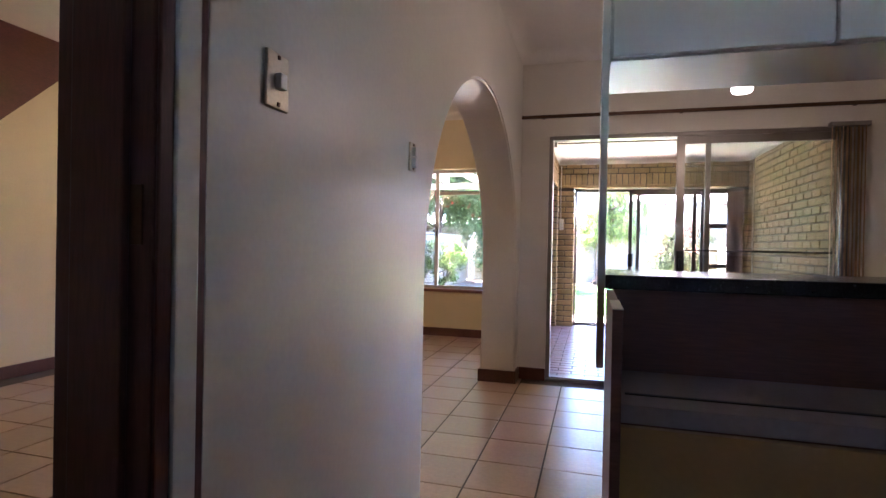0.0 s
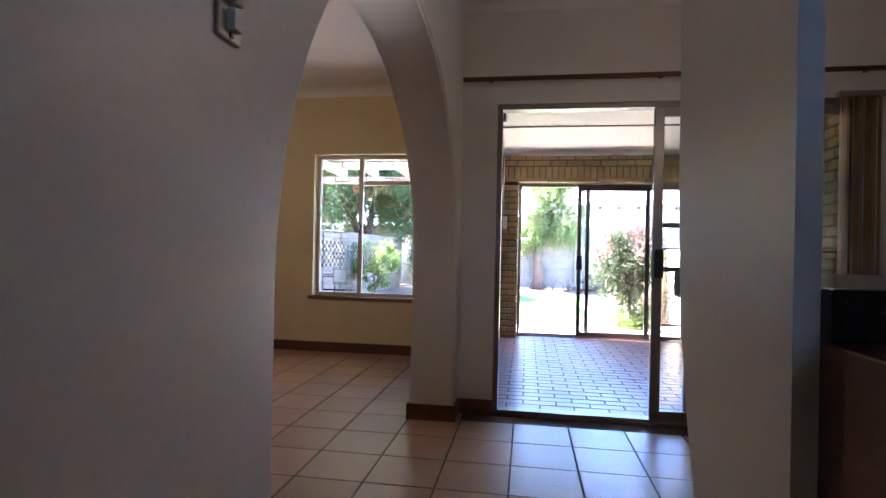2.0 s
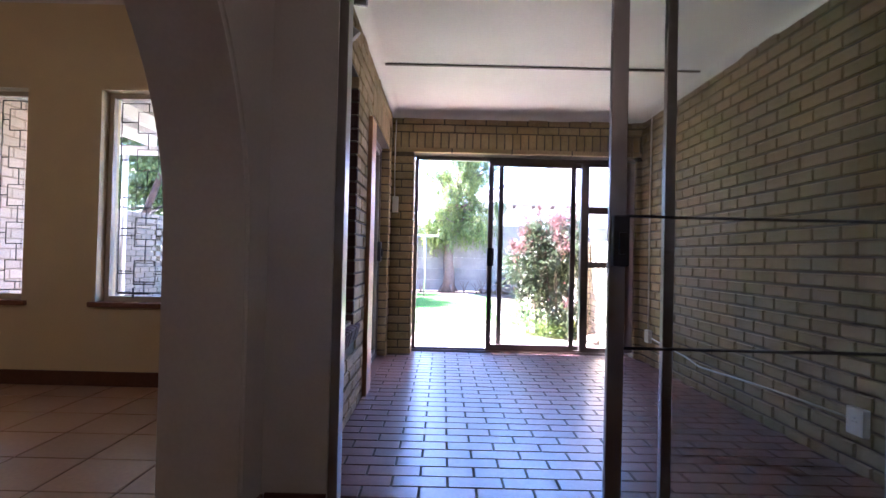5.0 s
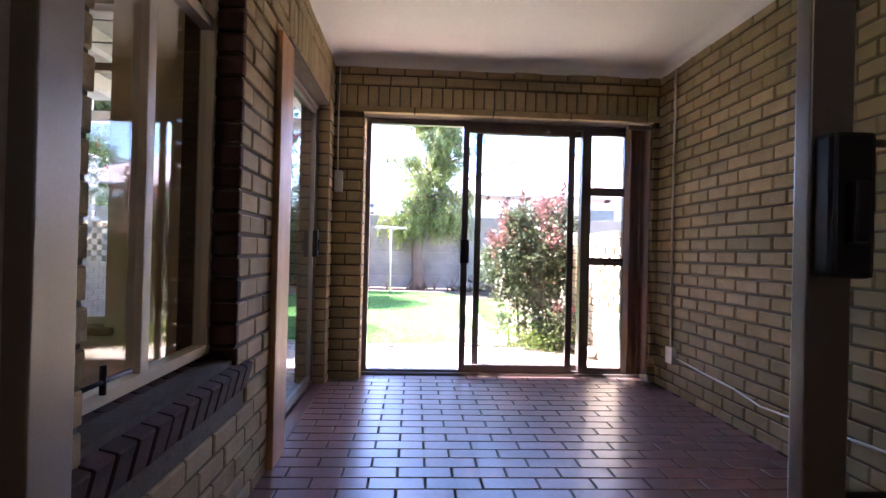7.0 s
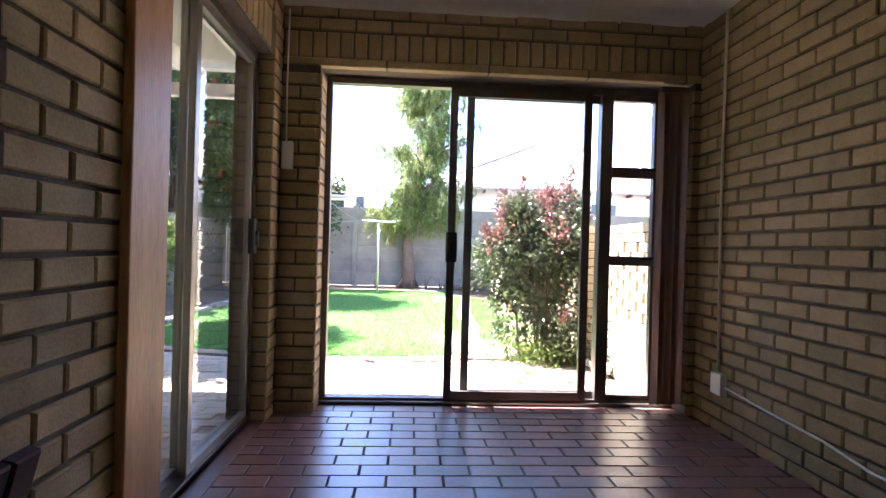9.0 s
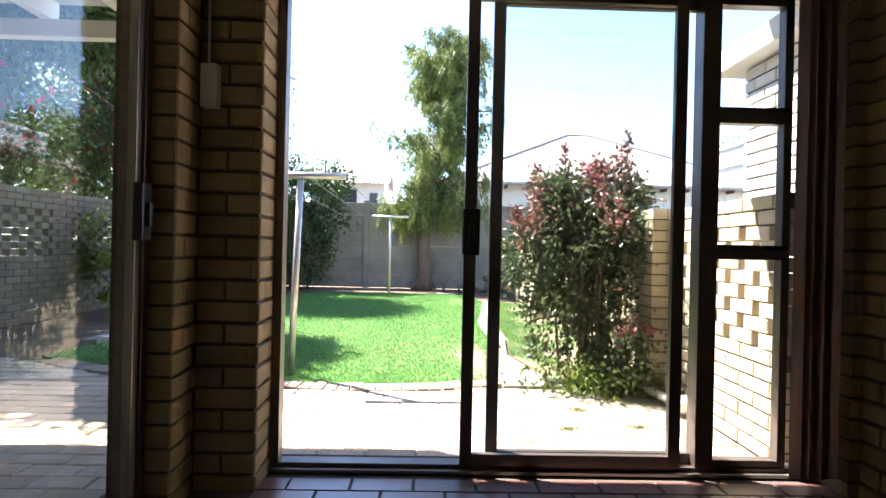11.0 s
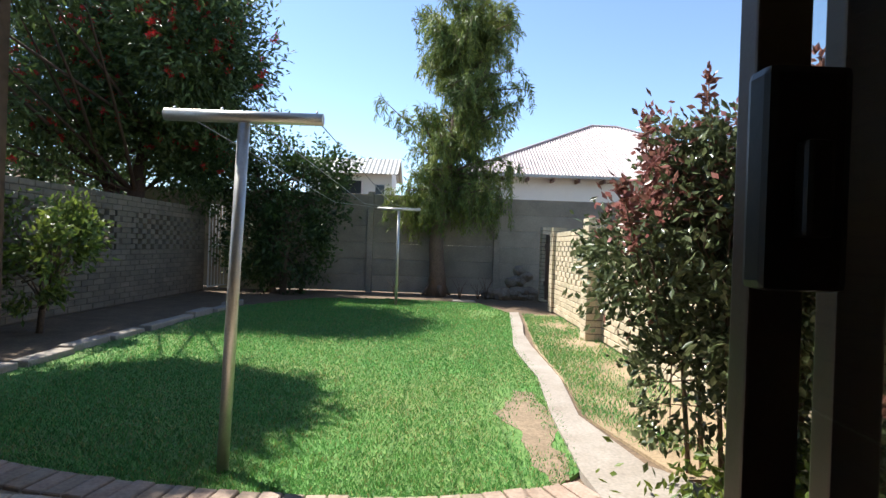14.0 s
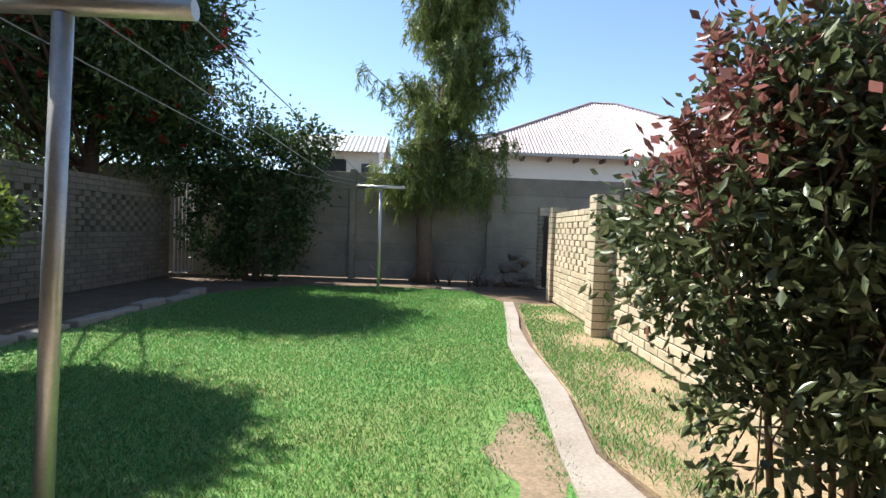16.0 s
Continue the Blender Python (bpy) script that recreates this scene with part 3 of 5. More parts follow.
def bars(u0, u1, z0, z1, y, squares):
    """A burglar grille of thin rods with rounded rectangles."""
    bm = bmesh.new()
    r = 0.004
    tube(bm, [(u0, y, z0), (u0, y, z1)], r, 5)
    tube(bm, [(u1, y, z0), (u1, y, z1)], r, 5)
    n = 7
    for k in range(n + 1):
        z = z0 + (z1 - z0) * k / n
        if k in (0, n) or not squares:
            tube(bm, [(u0, y, z), (u1, y, z)], r, 5)
    if squares:
        m, h = (u0 + u1) / 2, (z1 - z0) / squares
        for k in range(squares):
            c = z0 + h * (k + 0.5)
            a, b = min(0.36 * h, 0.08), min((u1 - u0) * 0.3, 0.08)
            tube(bm, [(m - b, y, c - a), (m + b, y, c - a), (m + b, y, c + a), (m - b, y, c + a), (m - b, y, c - a)], r, 5)
            tube(bm, [(u0, y, c), (m - b, y, c)], r, 5)
            tube(bm, [(m + b, y, c), (u1, y, c)], r, 5)
            tube(bm, [(m, y, c + a), (m, y, c + h - a)] if k < squares - 1 else [(m, y, c + a), (m, y, z1)], r, 5)
        tube(bm, [(m, y, z0), (m, y, z0 + h / 2 - a)], r, 5)
    return bm


for _u0, _u1, _m in ((*W1, -3.12), (*W2, -1.735)):
    _wide = (_u0 + 0.05, _m - 0.04) if _m - _u0 > _u1 - _m else (_m + 0.04, _u1 - 0.05)
    _thin = (_m + 0.04, _u1 - 0.05) if _m - _u0 > _u1 - _m else (_u0 + 0.05, _m - 0.04)
    gr = thing("burglar_bars", "black wrought-iron burglar bars with open squares behind the window", "burglar bars", "window grilles", at=(0, 0, 0))
    part("side_grille", bars(*_thin, 0.66, 2.08, 6.19, 5), IRON, gr)
    part("top_grille", bars(*_wide, 1.86, 2.08, 6.19, 1), IRON, gr)
    if _u0 > -2.5:
        part("lower_grille", bars(_thin[0], _thin[1], 0.66, 1.3, 6.195, 2), IRON, gr)

steel_window("window_3", "x", -0.4, LW[0], LW[1], LW[2] + 0.02, LW[3], 4.99, 1.77, "cream steel window between sunroom and living room", 1)

# ---- side patio, garden walls (slabs behind the bricks come with the bricks) ----
single("pavement_slab", boxes((-4.0, 2.2, 7.94, 9.3, GZ - 0.12, GZ - 0.008), (-4.0, 1.0, 9.3, 9.95, GZ - 0.12, GZ - 0.008), (-4.0, -0.5, 6.25, 7.94, GZ - 0.12, GZ - 0.01)), SAND, "sand bed of the yard paving", "pavement", kind="structure")

# ---- pieces: bricks, tiles, pavers ----
_cache = {}


def brick_mesh(length, height, depth, mat, edge=0.003):
    """One brick: front face towards -y at y = 0, with a worn edge all round."""
    key = (round(length, 3), round(height, 3), round(depth, 3), mat.name)
    if key not in _cache:
        l, h, e = length / 2, height / 2, edge
        v = [(-l, depth, -h), (l, depth, -h), (l, depth, h), (-l, depth, h), (-l, e, -h), (l, e, -h), (l, e, h), (-l, e, h), (-l + e, 0, -h + e), (l - e, 0, -h + e), (l - e, 0, h - e), (-l + e, 0, h - e)]
        f = [(3, 2, 1, 0), (8, 9, 10, 11)]
        for k in range(4):
            j = (k + 1) % 4
            f += [(k, j, 4 + j, 4 + k), (4 + k, 4 + j, 8 + j, 8 + k)]
        f[0] = (0, 3, 2, 1)
        me = bpy.data.meshes.new("brick")
        me.from_pydata(v, [], f)
        me.materials.append(mat)
        bm = bmesh.new()
        bm.from_mesh(me)
        bmesh.ops.recalc_face_normals(bm, faces=bm.faces[:])
        bm.to_mesh(me)
        bm.free()
        _cache[key] = me
    return _cache[key]


def lay(parent, name, items, mat, depth, near, most=300, jitter=0.0015, tilt=0.3):
    """Pieces as objects of their own, those nearest to near first; the rest joined. items: (matrix, length, height)."""
    rnd = random.Random(len(items))
    items = sorted(items, key=lambda it: (it[0].translation - Vector(near)).length)
    rest_v, rest_f = [], []
    for k, (m, l, h) in enumerate(items):
        m = m @ pose(0, rnd.uniform(-jitter, jitter), 0, rnd.uniform(-tilt, tilt), 0, rnd.uniform(-tilt, tilt))
        me = brick_mesh(round(l * 200) / 200, h, depth, mat, 0.0012 if mat in (TILE, PAVER) else 0.005)
        if k < most:
            ob = new(name, me)
            ob.parent = parent
            ob.matrix_basis = m
        else:
            n = len(rest_v)
            rest_v += [m @ v.co for v in me.vertices]
            rest_f += [[n + i for i in p.vertices] for p in me.polygons]
    if rest_v:
        me = bpy.data.meshes.new(name + "_field")
        me.from_pydata(rest_v, [], rest_f)
        me.materials.append(mat)
        ob = new(name + "_field", me)
        ob.parent = parent
        tagged(ob, kind="stuff")


def bond(base, length, courses, z0, pitch=0.0812, blen=0.1995, bh=0.068, joint=0.0125, holes=(), gaps=(), skip=(), z1=99, trim=0.028):
    """Stretcher bond along the local x of base (a matrix): holes (u0, u1, z0, z1); gaps: courses that stand apart as lattice."""
    out = []
    step = blen + joint
    for c in range(courses):
        zc = z0 + (c + 0.5) * pitch
        if c in skip or zc > z1:
            continue
        u = -step / 2 * (c % 2)
        open_course = c in gaps
        while u < length - 0.02:
            spans = [(max(u, 0), min(u + blen, length))]
            if open_course:
                spans = [(max(u + trim, 0), min(u + blen - trim, length))]
            for h in holes:
                if h[2] - 0.02 < zc < h[3] + 0.02:
                    cut = []
                    for a, b in spans:
                        if b <= h[0] or a >= h[1]:
                            cut.append((a, b))
                        else:
                            cut += [(a, h[0])] * (a < h[0]) + [(h[1], b)] * (b > h[1])
                    spans = cut
            out += [(base @ Matrix.Translation(((a + b) / 2, 0, zc)), b - a, bh) for a, b in spans if b - a > 0.03]
            u += step
    return out


def ends(base, length, courses, first=0):
    """The ends of a wall's courses in a reveal: one brick each."""
    return [(base @ Matrix.Translation((length / 2, 0, -0.026 + (c + 0.5) * 0.0812)), length, 0.068) for c in range(first, courses)]


# sunroom walls
lay(wall_right, "brick", bond(pose(SX1, SY1 + 0.02, 0, 0, 0, -90), SY1 + 0.02 - 4.38, 31, -0.026, z1=2.46), BRICK, 0.09, (2.26, 6.0, 1.0), jitter=0.003, tilt=0.7)
_L = pose(SX0, 4.2, 0, 0, 0, 90)
_hole = lambda h: (h[0] - 4.2, h[1] - 4.2, h[2], h[3])
_items = bond(_L, SY1 - 4.2, 31, -0.026, z1=2.46, holes=[_hole(LW), _hole(LD), (LD[0] - 4.2, LD[1] - 4.2, 2.03, 2.25), (0, LW[1] - 4.2 + 0.1, 0.44, 0.56)])
_items += [(_L @ Matrix.Translation((LD[0] - 4.2 + 0.045 + 0.088 * k, 0, 2.14)), 0.075, 0.2) for k in range(int((LD[1] - LD[0]) / 0.088))]
_items += ends(pose(SX0 - 0.1, LD[1], 0, 0, 0, 0), 0.1, 25)
lay(wall_left, "brick", ends(pose(SX0 - 0.112, LW[1] - 0.012, 0, 0, 0, 0), 0.112, 25, 7), SILLBRICK, 0.03, (-0.28, 5.4, 1.0))
lay(wall_left, "brick", _items, BRICK, 0.09, (-0.28, 6.0, 1.0), jitter=0.003, tilt=0.7)
_B = pose(SX0, SY1, 0, 0, 0, 0)
_items = bond(_B, SX1 - SX0, 31, -0.026, z1=2.46, holes=[(BD[0] - SX0, BD[1] - SX0, 0, BD[2]), (0, 9, 2.06, 2.24)])
_items += [(_B @ Matrix.Translation((0.045 + 0.0812 * k, 0, 2.166)), 0.069, 0.15) for k in range(31)]
_items += bond(_B, SX1 - SX0, 1, 2.042, pitch=0.05, bh=0.045, blen=0.6)
_items += ends(pose(BD[0], SY1 + 0.006, 0, 0, 0, 90), 0.196, 25) + ends(pose(BD[1], SY1 + 0.202, 0, 0, 0, -90), 0.196, 25)
lay(wall_back, "brick", _items, BRICK, 0.06, (1.0, 7.6, 1.0))

# sill of sloping bricks under the sunroom window
sill_3 = thing("brick_window_sill", "sloping dark red brick-on-edge window sill", "sill", kind="structure")
_items = [(pose(SX0 + 0.02, 4.5 + 0.085 * k, 0.5, 14, 0, 90), 0.074, 0.1) for k in range(13)]
lay(sill_3, "brick", _items, SILLBRICK, 0.2, (0, 5, 0.5))

# floors
floor_1 = single("floor_house", boxes((-4.6, -0.39, -2.5, 6.3, -0.3, -0.004), (-0.39, 3.65, -2.5, 4.15, -0.3, -0.004)), GROUT, "terracotta tiled floor of the living and dining rooms", "floor", kind="structure")
TS = 0.345
_items = []
for _i in range(-13, 10):
    for _j in range(-6, 18):
        _x, _y = TS * (_i + 0.5), 4.0 - TS * (_j - 0.5)
        if (-4.3 < _x < -0.5 and -2.2 < _y < 6.0) or (-0.5 <= _x < 3.3 and -2.2 < _y < 4.16):
            if _x > -0.5 and _y > 3.99:
                _items.append((pose(_x, 4.0 + 0.0775, 0, -90), 0.337, 0.145))
            elif not (_x > 0.7 and _y < 1.0):
                _items.append((pose(_x, _y, 0, -90), 0.337, 0.337))
lay(floor_1, "tile", _items, TILE, 0.02, (-0.2, 3.2, 0), jitter=0.0002, tilt=0.02)
floor_2 = single("floor_sunroom", boxes((-0.5, 2.3, 4.15, SY1 + 0.31, -0.3, -0.004)), GROUT, "glazed red clay paver floor of the sunroom", "floor", kind="structure")
_items = []
for _j in range(31):
    _y = 4.36 + 0.112 * (_j + 0.5)
    _u = -0.3 - 0.121 * (_j % 2)
    while _u < 2.26:
        _a, _b = max(_u, SX0), min(_u + 0.232, SX1)
        if _y > SY1 - 0.05:
            _a, _b = max(_a, BD[0]), min(_b, BD[1])
        if _b - _a > 0.03 and _y < SY1 + 0.12:
            _items.append((pose((_a + _b) / 2, _y, 0, -90), _b - _a, 0.102))
        _u += 0.242
lay(floor_2, "paver", _items, PAVER, 0.02, (0.6, 5.2, 0), jitter=0.0006, tilt=0.1)
single("trim_door_sill", boxes((BD[0] - 0.05, BD[1] + 0.02, SY1 + 0.31, SY1 + 0.36, -0.3, 0.0), bevel=0.006), SILLBRICK, "dark brick threshold outside the garden door", "threshold", kind="structure")

# yard paving
pave = single("pavement_yard", boxes((-3.95, 2.14, 7.97, 9.22, GZ - 0.12, GZ - 0.006)), SAND, "sandy clay-paver yard in stretcher bond", "pavement", kind="structure")
_items = []
for _j in range(32):
    _y = 6.3 + 0.115 * (_j + 0.5)
    _u = -4.0 - 0.117 * (_j % 2)
    while _u < 2.14:
        _x = _u + 0.115
        if _x < 2.1 and (_y > 8.0 or _x < -0.6) and _y < (EDGE_Y(_x) - 0.12 if _x < 1.05 else 9.3):
            _items.append((pose(_x, _y, GZ, -90, 0, 0), 0.225, 0.109))
        _u += 0.233
lay(pave, "paver", _items, YARDPAVER, 0.03, (0.6, 9.0, 0), jitter=0.0025, tilt=0.7)
edging = thing("lawn_edging", "single row of faded red bricks edging the lawn", "edging", kind="structure")
_items = []
for _k in range(41):
    _x = -2.4 + 0.0865 * _k
    _d = math.degrees(math.atan((0.2 if _x < 0.15 else 0.48) * (_x - 0.15)))
    _items.append((pose(_x, EDGE_Y(_x), GZ + 0.012, -90, 0, _d + random.uniform(-2, 2)), 0.08, 0.165))
lay(edging, "edging_brick", _items, EDGEBRICK, 0.05, (0.6, 9.2, 0), jitter=0.003, tilt=1.5)


# garden walls
def lattice_wall(name, base, length, courses, gaps, label, near, pitch=0.0775, depth=0.11, most=300, panels=None, mat=None, trim=0.028, blen=0.225):
    """A single-skin brick wall; its open courses leave holes right through. panels: stretches of u that are open."""
    w = thing(name, label, "garden wall", kind="structure")
    lo, hi = gaps.start * pitch + GZ, gaps.stop * pitch + GZ
    closed = [(0, lo), (hi, courses * pitch + GZ)]
    bm = bmesh.new()
    for a, b in closed:
        box(bm, 0, length, 0.012, depth - 0.012, a - 0.15 * (a == 0), b - 0.005)
    if panels:
        prev = 0
        for a, b in panels + [(length, length)]:
            if a - prev > 0.02:
                box(bm, prev, a, 0.012, depth - 0.012, lo - 0.01, hi + 0.01)
            prev = b
    part("mortar", bm, MORTAR, w).matrix_basis = base
    items = bond(base, length, courses, GZ, pitch, blen, pitch - 0.009, 0.009)
    if panels:
        inside = lambda it: any(a < (base.inverted() @ it[0].translation).x < b for a, b in panels)
        plain = [it for it in items if not (lo < it[0].translation.z < hi and inside(it))]
        opened = [it for it in bond(base, length, courses, GZ, pitch, blen, pitch - 0.006, 0.009, gaps=gaps, trim=trim) if lo < it[0].translation.z < hi and inside(it)]
    else:
        plain = [it for it in items if not lo < it[0].translation.z < hi]
        opened = [it for it in bond(base, length, courses, GZ, pitch, blen, pitch - 0.006, 0.009, gaps=gaps, trim=trim) if lo < it[0].translation.z < hi]
    lay(w, "brick", plain + opened, mat or GARDENBRICK, depth, near, most, 0.002, 0.4)
    return w


def brick_pier(parent, x0, y0, w, d, courses, pitch=0.0775):
    """A pier of whole bricks, all four faces, on a mortar core."""
    bm = boxes((x0 + 0.008, x0 + w - 0.008, y0 + 0.008, y0 + d - 0.008, GZ - 0.1, GZ + courses * pitch - 0.004))
    part("pier_core", bm, MORTAR, parent)
    me = {}
    for c in range(courses):
        split = c % 2
        rows = [(x0, x0 + w, y0, y0 + d / 2), (x0, x0 + w, y0 + d / 2, y0 + d)] if split else [(x0, x0 + w / 2, y0, y0 + d), (x0 + w / 2, x0 + w, y0, y0 + d)]
        for k, r in enumerate(rows):
            if (split, k) not in me:
                me[split, k] = mesh_of("pier_brick", boxes((r[0] + 0.002, r[1] - 0.002, r[2] + 0.002, r[3] - 0.002, GZ + 0.003, GZ + pitch - 0.006), bevel=0.003), GARDENBRICK)
            ob = new("brick", me[split, k])
            ob.parent = parent
            ob.location = (0, 0, c * pitch)


wall_r = lattice_wall("garden_wall_right", pose(2.3, 15.7, 0, 0, 0, -90.95), 15.7 - 7.95, 17, range(7, 15), "buff brick garden wall with open lattice courses in sunlight", (2.2, 9.5, 0.6), pitch=0.0738, trim=0.026, blen=0.247)
brick_pier(wall_r, 2.08, 9.15, 0.2, 0.22, 17, 0.0745)
brick_pier(wall_r, 2.08, 13.1, 0.22, 0.22, 18, 0.0745)
brick_pier(wall_r, 2.25, 15.68, 0.22, 0.22, 18, 0.0745)
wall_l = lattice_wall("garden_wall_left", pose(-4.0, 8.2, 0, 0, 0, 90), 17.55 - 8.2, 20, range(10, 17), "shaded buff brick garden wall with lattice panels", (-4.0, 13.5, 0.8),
                      panels=[(1.8 + 2.55 * k, 4.0 + 2.55 * k) for k in range(3)], mat=SHADEBRICK, trim=0.048)
# brick wing of the house beside the patio and the neighbour's gable beyond the right wall
wing = thing("house_wing", "buff brick wing of the house beside the patio, coloured pale as if brightly lit", "building", kind="structure")
part("wall", boxes((-4.35, -4.008, 6.25, 8.2, -0.1, 2.6)), SAND, wing)
lay(wing, "brick", bond(pose(-4.0, 6.25, 0, 0, 0, 90), 1.95, 26, GZ, pitch=0.1, blen=0.255, bh=0.089, joint=0.011), LITBRICK, 0.09, (-4, 7, 1.2), 200)
gable = thing("neighbour_gable", "sunlit white-painted brick gable end with a white eave", "building", kind="structure")
part("wall", boxes((2.672, 3.4, 8.06, 9.088, -0.1, 2.155)), MORTAR, gable)
lay(gable, "brick", bond(pose(2.66, 9.1, 0, 0, 0, -90), 1.04, 27, GZ), WHITEBRICK, 0.09, (2.6, 9, 1.8), 130)
part("eave", boxes((2.53, 3.5, 8.0, 9.3, 2.16, 2.3), bevel=0.01), WHITEWALL, gable, "white fascia and soffit")

# porch roof over the patio
porch = thing("porch_roof", "pale timber porch roof with beams over the patio", "porch", kind="structure")
part("roof_sheet", boxes((-4.3, -0.75, 6.25, 9.1, 2.44, 2.48)), ROOFPALE, porch)
for _k in range(7):
    part("beam", boxes((-4.1 + 0.55 * _k, -4.03 + 0.55 * _k, 6.26, 9.08, 2.31, 2.438), bevel=0.006), WHITEWALL, porch)
part("fascia_beam", boxes((-4.2, -0.75, 9.0, 9.08, 2.2, 2.31), bevel=0.006), WHITEWALL, porch)
part("gutter_post", tubes(([(-3.85, 9.04, GZ), (-3.85, 9.04, 2.2)], 0.035), seg=12), WHITEWALL, porch)

# precast concrete wall at the back
wall_p = thing("concrete_wall", "tall precast concrete panel wall with upright posts", "garden wall", kind="structure")
_posts = [-6.2, -3.58, -0.96, 1.66, 4.28, 6.9]
for _x in _posts:
    part("post", boxes((_x - 0.06, _x + 0.06, 18.33, 18.5, GZ - 0.1, 2.02), bevel=0.01), CONCRETE, wall_p)
_pm = mesh_of("panel", boxes((0.06, 2.56, 18.385, 18.435, 0.0, 0.3345), bevel=0.012), CONCRETE)
for _x in _posts[:-1]:
    for _k in range(6):
        _o = new("panel", _pm)
        _o.parent = wall_p
        _o.location = (_x, 0, GZ + 0.335 * _k)

# ---- hall and kitchen ----
dframe = thing("door_frame_hall", "dark varnished wooden doorway frame with a strike plate", "door frame", kind="structure")
part("jamb", boxes((-0.575, -0.39, 0.085, 0.2, 0.002, 2.1), (-0.39, -0.383, 0.09, 0.119, 0.002, 2.1), (-0.53, -0.43, 0.07, 0.085, 0.002, 2.1), bevel=0.003), DARKWOOD, dframe)
part("jamb", boxes((-0.7, -0.385, -0.86, -0.81, 0.002, 2.1), bevel=0.004), DARKWOOD, dframe)
part("head", boxes((-0.7, -0.385, -0.81, 0.1, 2.05, 2.1), bevel=0.004), DARKWOOD, dframe)
part("architrave", boxes((-0.389, -0.378, 0.121, 0.17, 0.002, 2.14), bevel=0.004), PAINT_GLOSS, dframe, "cream painted edging strip")
part("strike_plate", boxes((-0.428, -0.405, 0.081, 0.085, 1.15, 1.24), bevel=0.001), BRONZE, dframe, "dull metal strike plate")
single("trim_sloping_boards", prism([(0.2, H), (3.0, H), (3.0, 2.52), (2.35, 1.9), (0.2, 1.9)], -4.345, -4.25), REDWOOD, "sloping red-brown timber boarding on the wall", "boarding", kind="structure")


def switch(name, x, y, z, w, h, label, axis="x", rocker=1):
    s = thing(name, label, "switch", at=(x, y, z))
    def slab(u0, u1, d, z0, z1):
        return (0, d, u0, u1, z0, z1) if axis == "x" else (u0, u1, -d, 0, z0, z1)
    part("plate", boxes(slab(-w / 2, w / 2, 0.008, -h / 2, h / 2), bevel=0.003), BRASSPLATE, s)
    for k in range(rocker):
        zc = (k - (rocker - 1) / 2) * h * 0.38
        part("toggle", boxes(slab(-0.012, 0.012, 0.022, zc - 0.018, zc + 0.014), bevel=0.003), WHITEPLASTIC, s, "cream toggle")
    for zz in (-h * 0.42, h * 0.42):
        part("screw", boxes(slab(-0.004, 0.004, 0.011, zz - 0.004, zz + 0.004), bevel=0.001), BRONZE, s)
    return s


switch("light_switch", -0.39, 0.393, 1.483, 0.078, 0.112, "brass light switch plate with one toggle on the wall")
switch("light_switch", -0.39, 1.232, 1.467, 0.062, 0.1, "brass light switch plate with two toggles by the arch", rocker=2)

# end panel hanging beside the upper cabinet
_prof = [(0.913, 0.842), (1.12, 0.825), (1.165, 0.93), (1.195, 1.04), (1.212, 1.2), (1.214, H), (0.913, H)]
single("end_panel", prism(_prof, 0.25, 0.268), CABWHITE, "tall white laminate end panel of the kitchen units", "panel")
ucab = thing("upper_cabinet", "white laminate kitchen wall cabinet with closed doors", "cabinet")
part("body", boxes((0.27, 2.4, 0.935, 1.25, 1.655, H - 0.1), bevel=0.002), CABWHITE, ucab)
for _a, _b in ((0.275, 0.778), (0.786, 1.29), (1.298, 1.8), (1.808, 2.39)):
    part("door", boxes((_a, _b, 0.913, 0.933, 1.66, H - 0.11), bevel=0.003), CABWHITE, ucab)
single("worktop", boxes((0.268, 2.4, 0.9, 1.3, 1.052, 1.09), bevel=0.004), COUNTER, "black laminate breakfast worktop", "worktop")
lcab = thing("oven_housing", "dark brown kitchen unit with an empty open oven space", "cabinet")
part("side_panel", boxes((0.272, 0.29, 0.44, 0.93, 0.002, 1.05), bevel=0.002), CABBROWN, lcab)
part("edge_strip", boxes((0.272, 0.29, 0.432, 0.439, 0.002, 1.05), bevel=0.001), CABBROWN, lcab)
part("edge_cap", boxes((0.2715, 0.2905, 0.4315, 0.6, 1.0502, 1.0518)), CABWHITE, lcab, "pale worn top edge")
part("back_panel", boxes((0.29, 2.4, 0.93, 0.95, 0.002, 1.05)), CABBROWN, lcab)
part("shelf", boxes((0.291, 2.4, 0.6, 0.928, 0.8, 0.838), bevel=0.002), SHELFBOARD, lcab, "faded grey-brown shelf board")
part("shelf_slot", boxes((0.31, 2.3, 0.68, 0.69, 0.838, 0.841)), BLACK, lcab, "dark groove")
part("drawer_front", boxes((0.295, 1.4, 0.58, 0.6, 0.3, 0.798), bevel=0.003), OCHRE, lcab, "ochre laminate front")
part("plinth", boxes((0.295, 2.4, 0.62, 0.64, 0.002, 0.3)), CABBROWN, lcab)
part("far_side", boxes((2.4, 2.42, 0.44, 1.3, 0.002, 1.05)), CABBROWN, lcab)

# curtain rail and vertical blind by the dining room door
rail = thing("curtain_rail", "long dark brown curtain rail above the sliding door", "curtain rail")
part("rod", boxes((-0.385, 2.3, 4.085, 4.105, 2.262, 2.29), bevel=0.004), BRONZE, rail)
for _x in (-0.2, 0.9, 2.1):
    part("bracket", boxes((_x - 0.012, _x + 0.012, 4.105, 4.15, 2.265, 2.285), bevel=0.003), BRONZE, rail)


